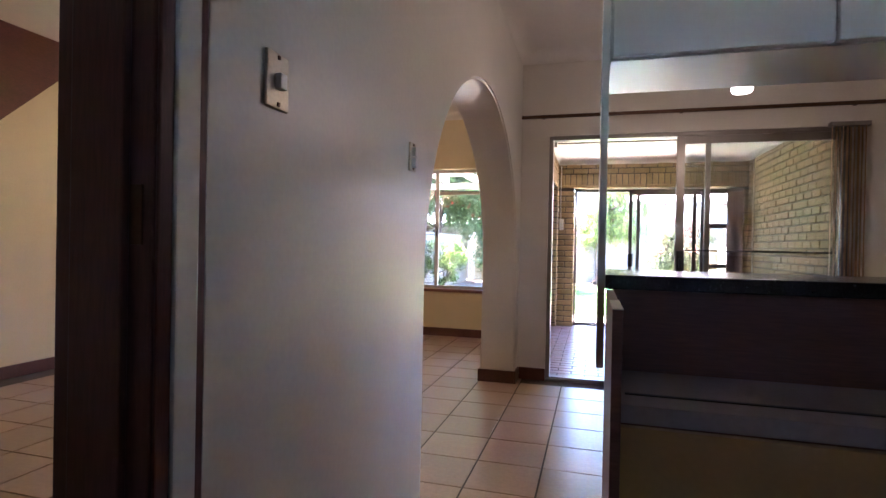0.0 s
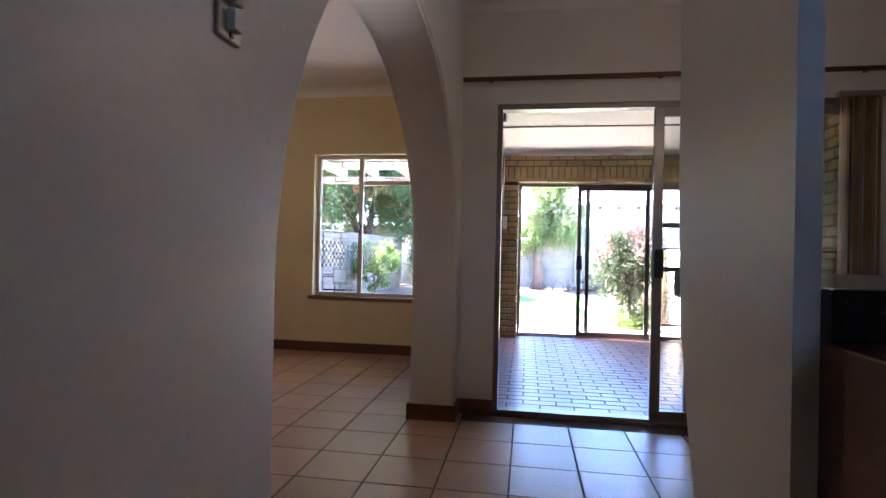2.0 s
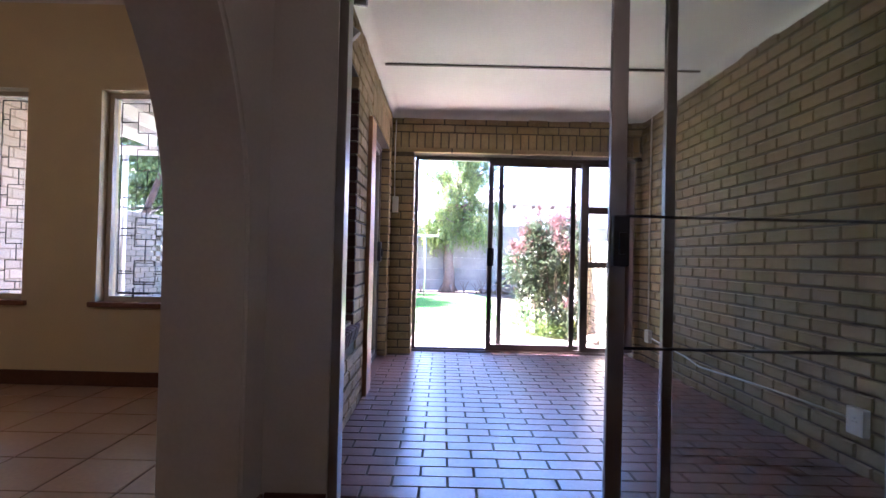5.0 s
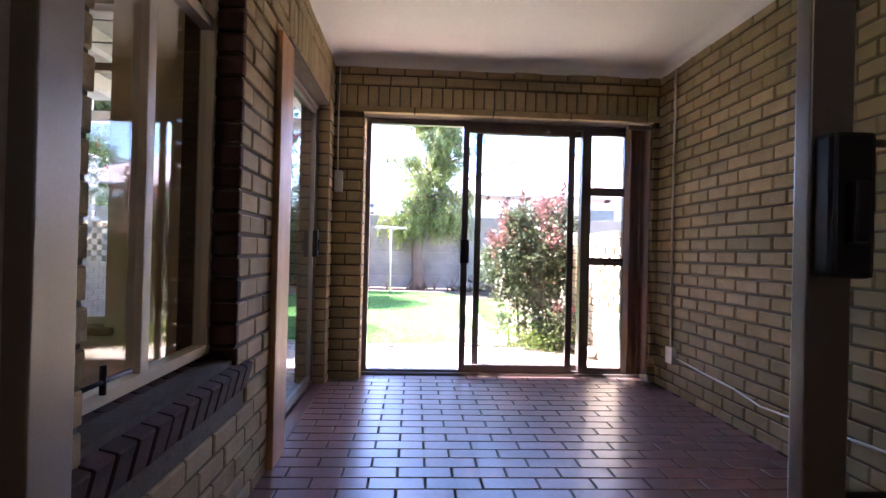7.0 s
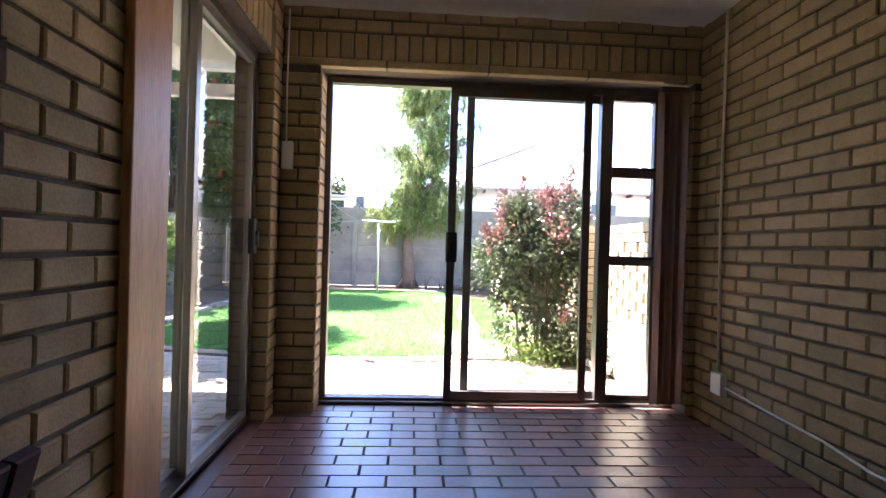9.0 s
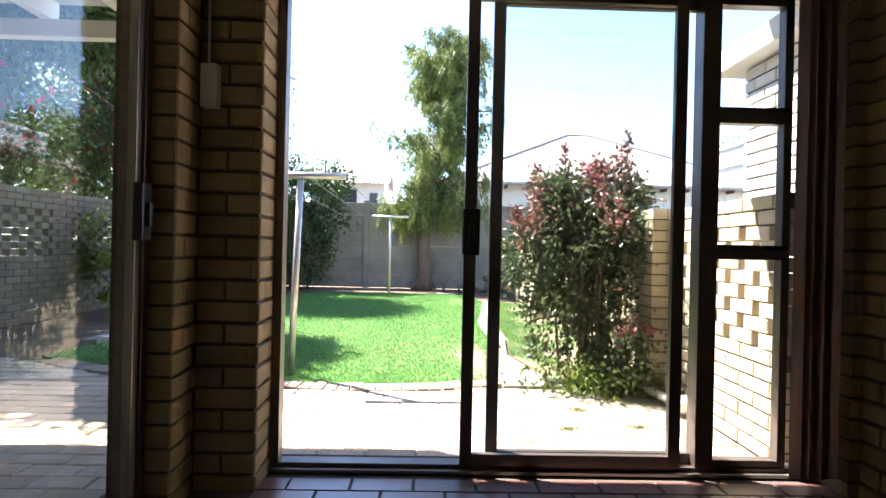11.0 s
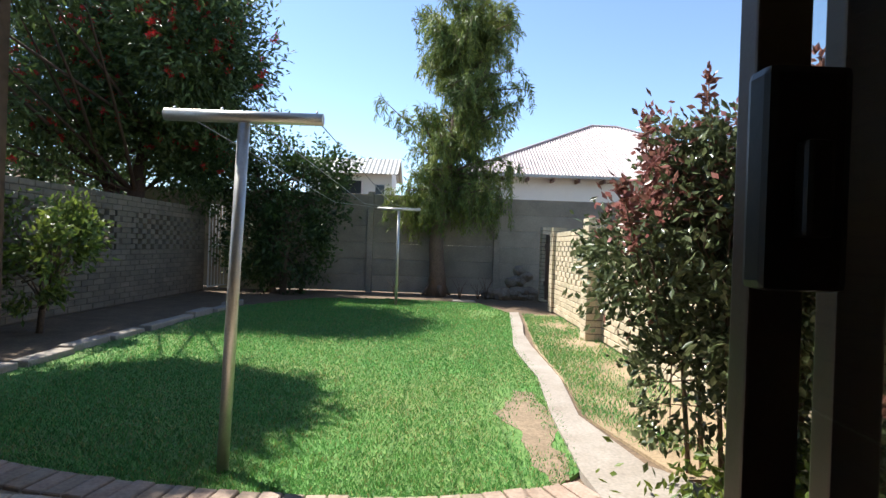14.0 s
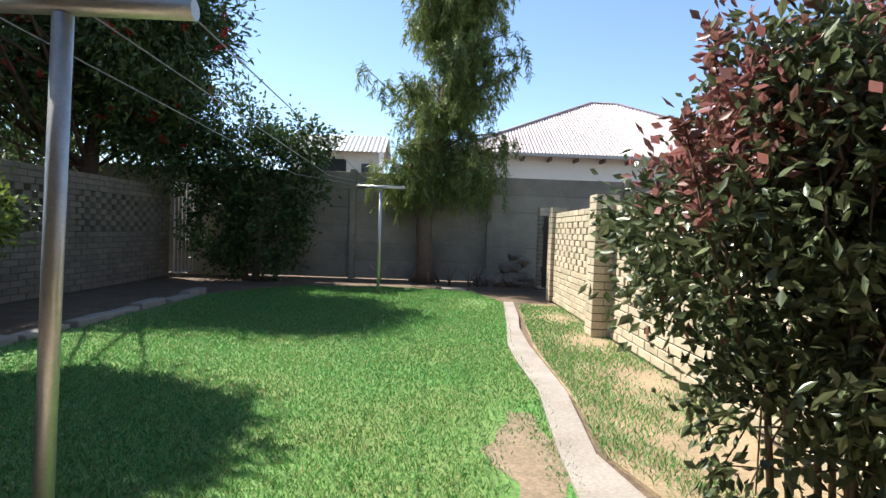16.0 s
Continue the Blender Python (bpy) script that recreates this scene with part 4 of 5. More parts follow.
def blind(name, x0, x1, y, z0, z1, n, label, mat, flip=1, turn=70):
    b = thing(name, label, "blind")
    part("headrail", boxes((x0 - 0.01, x1 + 0.01, y - 0.025, y + 0.025, z1, z1 + 0.035), bevel=0.004), ALU, b)
    for k in range(n):
        x = x0 + (x1 - x0) * (k + 0.5) / n
        bm = bmesh.new()
        w = 0.044
        a = radians(turn + 8 * math.sin(k * 2.1)) * flip
        pts = []
        for s in (-1, -0.5, 0, 0.5, 1):
            d = 0.006 * (1 - s * s)
            pts.append((x + math.cos(a) * w * s - math.sin(a) * d, y + math.sin(a) * w * s + math.cos(a) * d))
        lo = [bm.verts.new((p[0], p[1], z0)) for p in pts]
        hi = [bm.verts.new((p[0], p[1], z1)) for p in pts]
        for i in range(4):
            bm.faces.new((lo[i], lo[i + 1], hi[i + 1], hi[i])).smooth = True
        bmesh.ops.solidify(bm, geom=bm.faces[:], thickness=0.0015)
        part("slat", bm, mat, b)
    return b


blind("vertical_blind", 1.93, 2.17, 4.09, 0.03, 2.1, 10, "brown vertical blind drawn aside by the dining room door", CURTAIN)
blind("vertical_blind", 2.02, 2.19, 7.64, 0.05, 1.985, 4, "brown vertical blind drawn aside by the garden door", BLIND, turn=14)


def curtain(x0, x1, y, z0, z1, folds, mat, label):
    bm = bmesh.new()
    n = folds * 8
    lo, hi = [], []
    for k in range(n + 1):
        u = k / n
        d = 0.03 * math.sin(u * folds * 2 * math.pi) + 0.008 * math.sin(u * 17)
        lo.append(bm.verts.new((x0 + (x1 - x0) * u, y + d * 1.15, z0)))
        hi.append(bm.verts.new((x0 + (x1 - x0) * u, y + d, z1)))
    for k in range(n):
        bm.faces.new((lo[k], lo[k + 1], hi[k + 1], hi[k])).smooth = True
    bmesh.ops.solidify(bm, geom=bm.faces[:], thickness=0.003)
    return single("curtain", bm, mat, label, "curtain")


curtain(-4.05, -3.77, 6.06, 0.63, 2.1, 5, CURTAIN, "brown cloth curtain drawn to the side of the window")


# ---- chandeliers ----
def chandelier(x, y, z, angles, shade, label):
    """Three curved bronze arms with glass shades on a rod; z: height of the shades' middle."""
    c = thing("chandelier", label, "chandelier", "chandeliers", at=(x, y, H))
    d = z - H
    part("ceiling_rose", lathe(bmesh.new(), (0, 0, 0), [(0.001, -0.03), (0.05, -0.025), (0.06, -0.001), (0.001, 0.0)]), BRONZE, c)
    part("rod", tubes(([(0, 0, -0.02), (0, 0, d + 0.02)], 0.008)), BRONZE, c)
    part("hub", lathe(bmesh.new(), (0, 0, d), [(0.001, -0.06), (0.018, -0.05), (0.032, -0.02), (0.03, 0.01), (0.014, 0.035), (0.001, 0.045)]), BRONZE, c)
    for a in angles:
        ca, sa = math.cos(radians(a)), math.sin(radians(a))
        pts = [(r * ca, r * sa, d + h) for r, h in ((0.02, 0.0), (0.06, 0.06), (0.12, 0.12), (0.18, 0.135), (0.225, 0.115), (0.24, 0.085))]
        arm = part("arm", tubes((pts, 0.009)), BRONZE, c)
        part("holder", lathe(bmesh.new(), (0.24 * ca, 0.24 * sa, d + 0.05), [(0.001, 0.045), (0.02, 0.04), (0.028, 0.0), (0.03, -0.012), (0.001, -0.012)]), BRONZE, arm)
        prof = [(0.026, 0.04), (0.05, 0.032)]
        for k in range(12):
            prof += [(0.056 + 0.003 * (k % 2), 0.02 - 0.0105 * k)]
        prof += [(0.05, -0.112), (0.02, -0.112), (0.001, -0.11)]
        part("shade", lathe(bmesh.new(), (0.24 * ca, 0.24 * sa, d), prof, 24), shade, arm, "lit ribbed glass shade")
    lamp = bpy.data.lights.new("chandelier_lamp", "POINT")
    lamp.energy, lamp.color, lamp.shadow_soft_size = LAMP_W * (2.2 if shade == SHADEGLASS else 0.6), (1.0, 0.72, 0.42), 0.012
    new("chandelier_lamp", lamp).matrix_world = Matrix.Translation((x, y, z - 0.2))
    return c


LAMP_W = 0.15
chandelier(-2.37, 3.7, 2.1, (5, 185, 275), SHADEGLASS, "lit bronze chandelier with amber ribbed glass shades")
chandelier(0.99, 2.69, 2.195, (75, 205, 312), SHADEWHITE, "lit bronze chandelier with white ribbed glass shades")


# ---- sockets, cables and small fixtures ----
def wall_box(name, x, y, z, w, h, d, face, label, holes=0):
    """A white box on a wall; face: unit way that it faces."""
    b = thing(name, label, "socket", at=(x, y, z))
    if abs(face[0]):
        s = face[0]
        part("box", boxes((min(0, s * d), max(0, s * d), -w / 2, w / 2, -h / 2, h / 2), bevel=0.006), WHITEPLASTIC, b)
        for k in range(holes):
            yy = (-0.012, 0.012, 0.0)[k]
            part("socket_hole", boxes((min(s * d, s * (d + 0.001)), max(s * d, s * (d + 0.001)), yy - 0.004, yy + 0.004, (0.0, 0.0, 0.016)[k] - 0.004, (0.0, 0.0, 0.016)[k] + 0.004)), BLACK, b)
    else:
        s = face[1]
        part("box", boxes((-w / 2, w / 2, min(0, s * d), max(0, s * d), -h / 2, h / 2), bevel=0.006), WHITEPLASTIC, b)
    return b


wall_box("wall_socket", SX1, 4.72, 0.25, 0.11, 0.13, 0.035, (-1, 0), "white plastic wall socket with three holes", 3)
wall_box("wall_socket", SX1, 7.3, 0.27, 0.1, 0.12, 0.04, (-1, 0), "white plastic socket box on the brick wall")
wall_box("junction_box", -0.235, SY1, 1.5, 0.06, 0.16, 0.05, (0, -1), "white plastic junction box on the brick pier")
wall_box("wall_socket", -4.35, 5.5, 0.3, 0.1, 0.1, 0.03, (1, 0), "cream wall socket low on the living room wall")
_pts = [(SX1 - 0.012, 7.26, 0.26), (SX1 - 0.012, 6.9, 0.235), (SX1 - 0.012, 6.55, 0.22), (SX1 - 0.012, 6.3, 0.185), (SX1 - 0.012, 6.0, 0.2), (SX1 - 0.012, 5.6, 0.225), (SX1 - 0.012, 5.2, 0.24), (SX1 - 0.012, 4.8, 0.25)]
single("white_cable", tubes((_pts, 0.006)), WHITEPLASTIC, "white cable clipped along the foot of the brick wall", "cable")
single("white_conduit", tubes(([(SX1 - 0.012, 7.32, 0.33), (SX1 - 0.012, 7.34, 1.2), (SX1 - 0.012, 7.33, 2.38)], 0.008)), STEELFRAME, "cream conduit rising up the brick wall", "conduit")
single("white_cable", tubes(([(-0.245, SY1 - 0.02, 1.58), (-0.25, SY1 - 0.015, 1.9), (-0.245, SY1 - 0.015, 2.36)], 0.005)), WHITEPLASTIC, "thin white cable above the junction box", "cable")
single("white_cable", tubes(([(-4.3, 5.5, 0.26), (-4.26, 5.6, 0.05), (-4.2, 5.8, 0.012), (-4.0, 5.9, 0.01), (-4.1, 5.4, 0.01), (-4.2, 5.0, 0.01), (-4.05, 4.6, 0.01)], 0.004), ([(-4.24, 5.75, 0.012), (-4.1, 5.6, 0.01), (-4.15, 5.2, 0.01), (-4.0, 4.9, 0.01)], 0.0035)), STEELFRAME, "loose white cables on the floor along the wall", "cable")
spot = thing("spotlight", "small grey adjustable spotlight beside the door head", "spotlight", at=(-0.2, 4.55, 2.1))
part("base", boxes((-0.075, -0.045, -0.04, 0.04, -0.05, 0.05), bevel=0.006), ALU, spot)
part("lamp_head", tubes(([(-0.05, 0, 0.02), (0.03, 0, 0.03), (0.09, 0, 0.03)], [0.018, 0.03, 0.038]), ([(-0.05, 0, -0.06), (0.0, 0.01, -0.1), (0.04, 0.02, -0.14)], [0.015, 0.026, 0.034]), seg=12), ALU, spot)


# ---- garden ----
def leaf_mesh(name, p, axis, side, length, width, mats, pick=None):
    """Many leaves, each a bent diamond of two faces. p, axis, side: arrays of places and ways."""
    n = len(p)
    axis = axis / np.linalg.norm(axis, axis=1, keepdims=True)
    side = side - axis * (side * axis).sum(1, keepdims=True)
    side = side / np.maximum(np.linalg.norm(side, axis=1, keepdims=True), 1e-6)
    up = np.cross(axis, side)
    length, width = np.broadcast_to(length, n)[:, None], np.broadcast_to(width, n)[:, None]
    mid = p + axis * length * 0.5
    tip = p + axis * length - up * length * 0.12
    v = np.stack([p, mid + side * width * 0.5 - up * width * 0.15, tip, mid - side * width * 0.5 - up * width * 0.15, mid + up * width * 0.12], 1).reshape(-1, 3)
    k = np.arange(n)[:, None] * 5
    f = np.concatenate([k + [[0, 1, 2, 4]], k + [[0, 4, 2, 3]]], 1).reshape(-1, 4)
    me = bpy.data.meshes.new(name)
    me.vertices.add(len(v))
    me.vertices.foreach_set("co", v.ravel())
    me.loops.add(f.size)
    me.loops.foreach_set("vertex_index", f.ravel())
    me.polygons.add(len(f))
    me.polygons.foreach_set("loop_start", np.arange(len(f)) * 4)
    me.update(calc_edges=True)
    for m in mats:
        me.materials.append(m)
    if pick is not None:
        me.polygons.foreach_set("material_index", np.repeat(pick, 2).astype(np.int32))
    me.validate()
    return me


def leaves(name, parent, p, axis, side, length, width, mats, pick=None, label=""):
    ob = new(name, leaf_mesh(name, p, axis, side, length, width, mats, pick))
    ob.parent = parent
    return tagged(ob, label) if label else ob


rng = np.random.default_rng(7)


def unit(n):
    v = rng.normal(size=(n, 3))
    return v / np.linalg.norm(v, axis=1, keepdims=True)


def bend(a, b, sag, n=6, wob=0.05):
    """A limb's line from a to b with sag and wobble."""
    a, b = np.array(a, float), np.array(b, float)
    w = rng.normal(size=3) * wob
    return [tuple(a + (b - a) * t + np.array((0, 0, -sag * t * t + sag * 0.3 * t)) + w * math.sin(math.pi * t)) for t in np.linspace(0, 1, n)]


def weeping_tree(x, y, label):
    """A slender tree with drooping sprays of narrow leaves."""
    t = thing("weeping_tree", label, "tree", at=(x, y, GZ))
    trunk = [(0, 0, -0.1), (0.02, 0, 0.4), (-0.03, 0.02, 1.0), (0.03, 0, 1.7), (0.12, 0, 2.4), (0.26, 0, 3.3), (0.34, 0, 4.4), (0.44, 0, 5.6)]
    tr = bmesh.new()
    tube(tr, trunk, [0.24, 0.165, 0.145, 0.135, 0.115, 0.09, 0.055, 0.015], 12)
    for a in (20, 110, 200, 290):
        tube(tr, [(0.08 * math.cos(radians(a)), 0.08 * math.sin(radians(a)), 0.25), (0.3 * math.cos(radians(a)), 0.3 * math.sin(radians(a)), 0.0)], [0.09, 0.02], 7)
    part("trunk", tr, BARK, t)
    limbs = bmesh.new()
    P, A = [], []
    for k in range(105):
        z = rng.uniform(1.75, 5.35)
        h = (z - 1.75) / 3.6
        c = np.array((0.22 + 0.24 * h, 0, z))
        a = rng.uniform(0, 2 * math.pi)
        reach = (0.75 + 0.65 * math.sin(math.pi * min(h * 0.7 + 0.2, 1))) * rng.uniform(0.4, 1.1)
        if math.cos(a) < 0:
            reach *= 0.95
        end = c + np.array((math.cos(a) * reach, math.sin(a) * reach * 0.9, rng.uniform(0.3, 0.9) - 0.5 * (h < 0.2)))
        line = bend(c, end, 0.1, 6, 0.08)
        tube(limbs, line, [0.032, 0.027, 0.022, 0.016, 0.011, 0.006], 5)
        for j in range(17):
            s = rng.uniform(0.25, 1.0)
            i = min(int(s * 5), 4)
            q = np.array(line[i]) + (np.array(line[i + 1]) - np.array(line[i])) * (s * 5 - i)
            out = unit(1)[0] * 0.22
            drop = rng.uniform(0.12, 0.5) * (1.15 if h < 0.35 else 0.75)
            twig = [q, q + out * 0.6 + (0, 0, 0.03), q + out + (0, 0, -drop * 0.4), q + out * 1.15 + (0, 0, -drop)]
            if j % 3 == 0:
                tube(limbs, [tuple(w) for w in twig], [0.006, 0.005, 0.004, 0.002], 4, False)
            for m in range(38):
                u = rng.uniform(0.1, 1.0) * 3
                e = min(int(u), 2)
                pt = twig[e] + (twig[e + 1] - twig[e]) * (u - e)
                P.append(pt + rng.normal(size=3) * 0.02)
                d = twig[e + 1] - twig[e]
                A.append(d / np.linalg.norm(d) * 0.8 + rng.normal(size=3) * 0.55 + (0, 0, -0.35))
    part("branchwork", limbs, BARK, t)
    P, A = np.array(P), np.array(A)
    leaves("crown", t, P, A, unit(len(P)), rng.uniform(0.08, 0.17, len(P)), rng.uniform(0.014, 0.025, len(P)), [LEAF_TREE], label="drooping sprays of narrow yellow-green leaves")
    return t


weeping_tree(0.44, 18.0, "slender weeping tree with narrow yellow-green leaves by the wall")


def cloud_tree(name, base, blobs, trunk, count, size, mats, label, redtop=None, category="tree", flowers=0, fan=10, inner=0.35, bark=None):
    """A tree or shrub whose leaves gather in uneven clumps; blobs: (x, y, z, rx, ry, rz, weight) from base."""
    t = thing(name, label, category, at=base)
    bm = bmesh.new()
    for pts, r in trunk:
        tube(bm, pts, r, 9)
    tips = []
    wsum = sum(b[6] for b in blobs)
    for b in blobs:
        for k in range(max(2, int(fan * b[6] / wsum * len(blobs)))):
            d = unit(1)[0]
            e = np.array(b[:3]) + d * np.array(b[3:6]) * 0.75
            src = trunk[rng.integers(len(trunk))][0]
            s = np.array(src[-1]) if rng.random() < 0.6 else np.array(src[len(src) // 2])
            line = bend(s, e, 0.05, 5, 0.06)
            r0 = trunk[0][1][-1] if not isinstance(trunk[0][1], (int, float)) else trunk[0][1]
            tube(bm, line, [max(0.006, r0 * 0.7), max(0.005, r0 * 0.5), max(0.004, r0 * 0.38), max(0.003, r0 * 0.25), 0.002], 5, False)
            tips.append(e)
    part("trunk", bm, bark or BARK, t)
    P, A = [], []
    for b in blobs:
        n = int(count * b[6] / wsum)
        clumps = max(4, n // 55)
        d = unit(clumps)
        rr = rng.uniform(inner, 1.0, clumps) ** 0.6
        c = np.array(b[:3]) + d * np.array(b[3:6]) * rr[:, None]
        own = rng.integers(0, clumps, n)
        spread = rng.normal(size=(n, 3)) * (0.13 * np.mean(b[3:6]) + 0.25 * size)
        P.append(c[own] + spread)
        A.append(d[own] * 0.7 + unit(n) * 0.8 + (0, 0, -0.15))
    P, A = np.concatenate(P), np.concatenate(A)
    keep = P[:, 2] > 0.02
    P, A = P[keep], A[keep]
    pick = None
    if redtop:
        tone = (P[:, 2] - redtop[0]) / (redtop[1] - redtop[0])
        tone = tone + 0.3 * (np.sin(11 * P[:, 0]) + np.sin(9 * P[:, 1] + 1) + np.sin(10 * P[:, 2] + 2)) + rng.normal(0, 0.3, len(P))
        pick = (tone > 0.84).astype(int)
    leaves("crown", t, P, A, unit(len(P)), rng.uniform(0.7, 1.3, len(P)) * size, rng.uniform(0.75, 1.25, len(P)) * size * mats[0][1], [m[0] for m in mats], pick)
    if flowers:
        mids = np.array([b[:3] for b in blobs])
        c = P[rng.integers(0, len(P), flowers * 8)]
        near = mids[np.linalg.norm(c[:, None] - mids[None], axis=2).argmin(1)]
        sunny = ((c - near) * np.array((0.55, -0.7, 0.35))).sum(1)
        c = c[np.argsort(-sunny)[:flowers * 2]][::2]
        q = np.repeat(c, 46, 0)
        ax = unit(len(q))
        drop = np.repeat(unit(flowers), 46, 0) * rng.uniform(-0.07, 0.07, (len(q), 1))
        leaves("bloom", t, q + drop, ax, unit(len(q)), 0.06, 0.014, [RED_FLOWER], label="red bottlebrush flowers")
    return t


cloud_tree("bottlebrush_tree", (-4.9, 16.6, GZ),
           [(1.45, -0.9, 3.9, 1.1, 1.15, 1.2, 7), (1.2, -4.5, 3.9, 0.85, 0.9, 0.8, 8), (0.0, 0.4, 3.7, 1.3, 1.3, 1.4, 6), (-0.6, -0.8, 4.6, 1.2, 1.3, 1.1, 5), (-0.5, -1.0, 2.9, 1.0, 1.2, 1.0, 4), (0.9, 0.5, 2.5, 0.9, 0.9, 0.9, 4), (0.9, -0.2, 5.2, 1.0, 1.2, 1.0, 4), (-0.6, -3.4, 2.7, 0.9, 1.1, 0.9, 3), (0.9, -5.5, 3.9, 0.9, 0.9, 0.8, 8), (-0.2, -4.8, 3.3, 0.9, 1.0, 0.9, 4)],
           [([(0, 0, -0.1), (0.05, 0, 0.8), (0.1, 0, 1.7), (0.3, -0.1, 2.8)], [0.22, 0.18, 0.14, 0.05]), ([(0.05, 0, 1.2), (-0.3, -0.3, 2.0), (-0.6, -0.7, 3.2)], [0.13, 0.11, 0.07]), ([(-0.5, -4.6, -0.1), (-0.3, -4.7, 1.6), (0.4, -4.9, 3.2)], [0.09, 0.07, 0.03])],
           130000, 0.12, [(LEAF_BRUSH, 0.3)], "large bottlebrush tree with red flowers behind the garden wall", flowers=420, fan=2, inner=0.15, bark=DARKBARK)
cloud_tree("creeper_hedge", (-2.45, 17.4, GZ),
           [(0.1, 0, 0.9, 0.75, 0.7, 0.9, 4), (-0.3, 0.1, 1.9, 0.9, 0.7, 0.7, 4), (0.55, 0.1, 2.3, 0.8, 0.6, 0.5, 3), (-0.8, 0.3, 2.7, 0.9, 0.7, 0.8, 3), (-0.6, 0.2, 1.0, 0.6, 0.6, 1.0, 3), (0.75, -0.2, 1.5, 0.45, 0.4, 0.5, 1.4)],
           [([(0, 0, -0.1), (0.02, 0.05, 0.7), (0.1, 0.05, 1.5)], [0.07, 0.06, 0.04]), ([(-0.2, 0.1, -0.1), (-0.3, 0.1, 1.0), (-0.5, 0.2, 2.0)], [0.06, 0.05, 0.03])],
           15000, 0.09, [(LEAF_HEDGE, 0.5)], "dense dark green creeper climbing over the corner of the wall", category="hedge")
cloud_tree("lemon_tree", (-3.45, 12.6, GZ),
           [(0.0, 0, 1.05, 0.55, 0.5, 0.4, 3), (0.35, -0.2, 0.85, 0.4, 0.35, 0.3, 2), (-0.3, 0.1, 0.7, 0.4, 0.4, 0.3, 1.5), (0.1, -0.2, 0.45, 0.35, 0.35, 0.2, 1)],
           [([(0, 0, -0.1), (0.03, 0, 0.25), (0, 0.02, 0.55)], [0.035, 0.03, 0.02]), ([(0.02, 0, 0.2), (0.2, -0.1, 0.55)], [0.025, 0.014])],
           2600, 0.075, [(LEAF_LEMON, 0.48)], "small bright-leaved lemon tree in the side bed", category="small tree", inner=0.1)
_stems = []
for _k in range(15):
    _a = 2 * math.pi * _k / 15
    _r = 0.08 + 0.22 * (_k % 4) / 3
    _stems.append(([(0.12 + 0.8 * _r * math.cos(_a), 0.8 * _r * math.sin(_a), -0.08), (0.1 + 0.9 * _r * math.cos(_a), 0.9 * _r * math.sin(_a), 0.5), (1.4 * _r * math.cos(_a + 0.2), 1.4 * _r * math.sin(_a + 0.2), 1.15)], [0.012, 0.01, 0.006]))
shrub = cloud_tree("red_tipped_shrub", (1.72, 9.62, GZ),
           [(0.0, 0, 1.08, 0.5, 0.48, 0.36, 6), (-0.14, 0.05, 1.36, 0.28, 0.3, 0.24, 2.4), (0.24, 0.05, 1.38, 0.25, 0.3, 0.28, 2.6), (-0.28, 0.1, 0.94, 0.36, 0.38, 0.32, 3), (0.24, 0.0, 0.92, 0.28, 0.42, 0.36, 3), (0.04, -0.2, 0.7, 0.32, 0.28, 0.34, 2.4), (-0.12, 0.0, 0.45, 0.34, 0.28, 0.3, 1.7), (0.16, -0.1, 0.28, 0.28, 0.24, 0.24, 0.8)],
           _stems, 18500, 0.045, [(LEAF_BUSH, 0.55), (LEAF_RED, 0.55)], "tall leafy shrub with red young tips beside the brick wall", redtop=(0.85, 1.6), category="shrub", fan=16, inner=0.3)
shoots = [(-0.32, 0.05, 1.25, 1.75), (-0.12, -0.05, 1.5, 1.98), (0.12, 0.1, 1.5, 1.92), (0.3, -0.05, 1.6, 2.08), (0.38, 0.15, 1.45, 1.9), (-0.45, -0.1, 1.1, 1.5), (0.05, -0.3, 1.3, 1.72), (-0.25, 0.25, 1.4, 1.85)]
for _x, _y, _z0, _z1 in shoots:
    _z0, _z1 = _z0 - 0.12, _z1 - 0.22
    _sh = part("shoot", tubes(([(_x * 0.7, _y, 0.6), (_x, _y, _z0), (_x * 1.15, _y + 0.02, _z1)], [0.006, 0.005, 0.002]), seg=5), BARK, shrub)
    _t = rng.uniform(0, 1, 70)
    _p = np.stack([_x + _x * 0.15 * _t, _y + 0.02 * _t, _z0 + (_z1 - _z0) * _t], 1) + rng.normal(size=(70, 3)) * 0.012
    leaves("leaves", _sh, _p, unit(70) + (0, 0, 0.3), unit(70), 0.05, 0.028, [LEAF_RED])
# rose beside the shrub
rose = thing("rose_bush", "low rose bush with pink blooms and red young leaves", "rose", at=(1.92, 9.13, GZ))
part("stems", tubes(([(0, 0, -0.05), (0.02, 0, 0.25), (0.0, -0.02, 0.4)], 0.006), ([(0.02, 0.02, -0.05), (0.1, 0, 0.2), (0.13, -0.02, 0.42)], 0.005), ([(-0.02, 0, -0.05), (-0.05, 0.02, 0.3), (-0.06, 0.02, 0.58)], 0.005)), BARK, rose)
_p = np.array((0.0, 0.0, 0.28)) + rng.normal(size=(700, 3)) * np.array((0.1, 0.1, 0.13))
_p[:, 2] = np.abs(_p[:, 2])
leaves("leaves", rose, _p, unit(700), unit(700), 0.04, 0.025, [LEAF_BUSH, LEAF_RED], (_p[:, 2] > 0.46).astype(int))
for _c in ((0.0, -0.03, 0.42), (0.13, -0.03, 0.44), (-0.05, 0.0, 0.4)):
    _q = np.array(_c) + rng.normal(size=(60, 3)) * 0.012
    leaves("bloom", rose, _q, unit(60) + (0, -0.3, 0.5), unit(60), 0.03, 0.026, [PINK_FLOWER], label="pink bloom")
_p = np.array((1.75, 9.2, GZ + 0.09)) + rng.normal(size=(1500, 3)) * np.array((0.22, 0.12, 0.07))
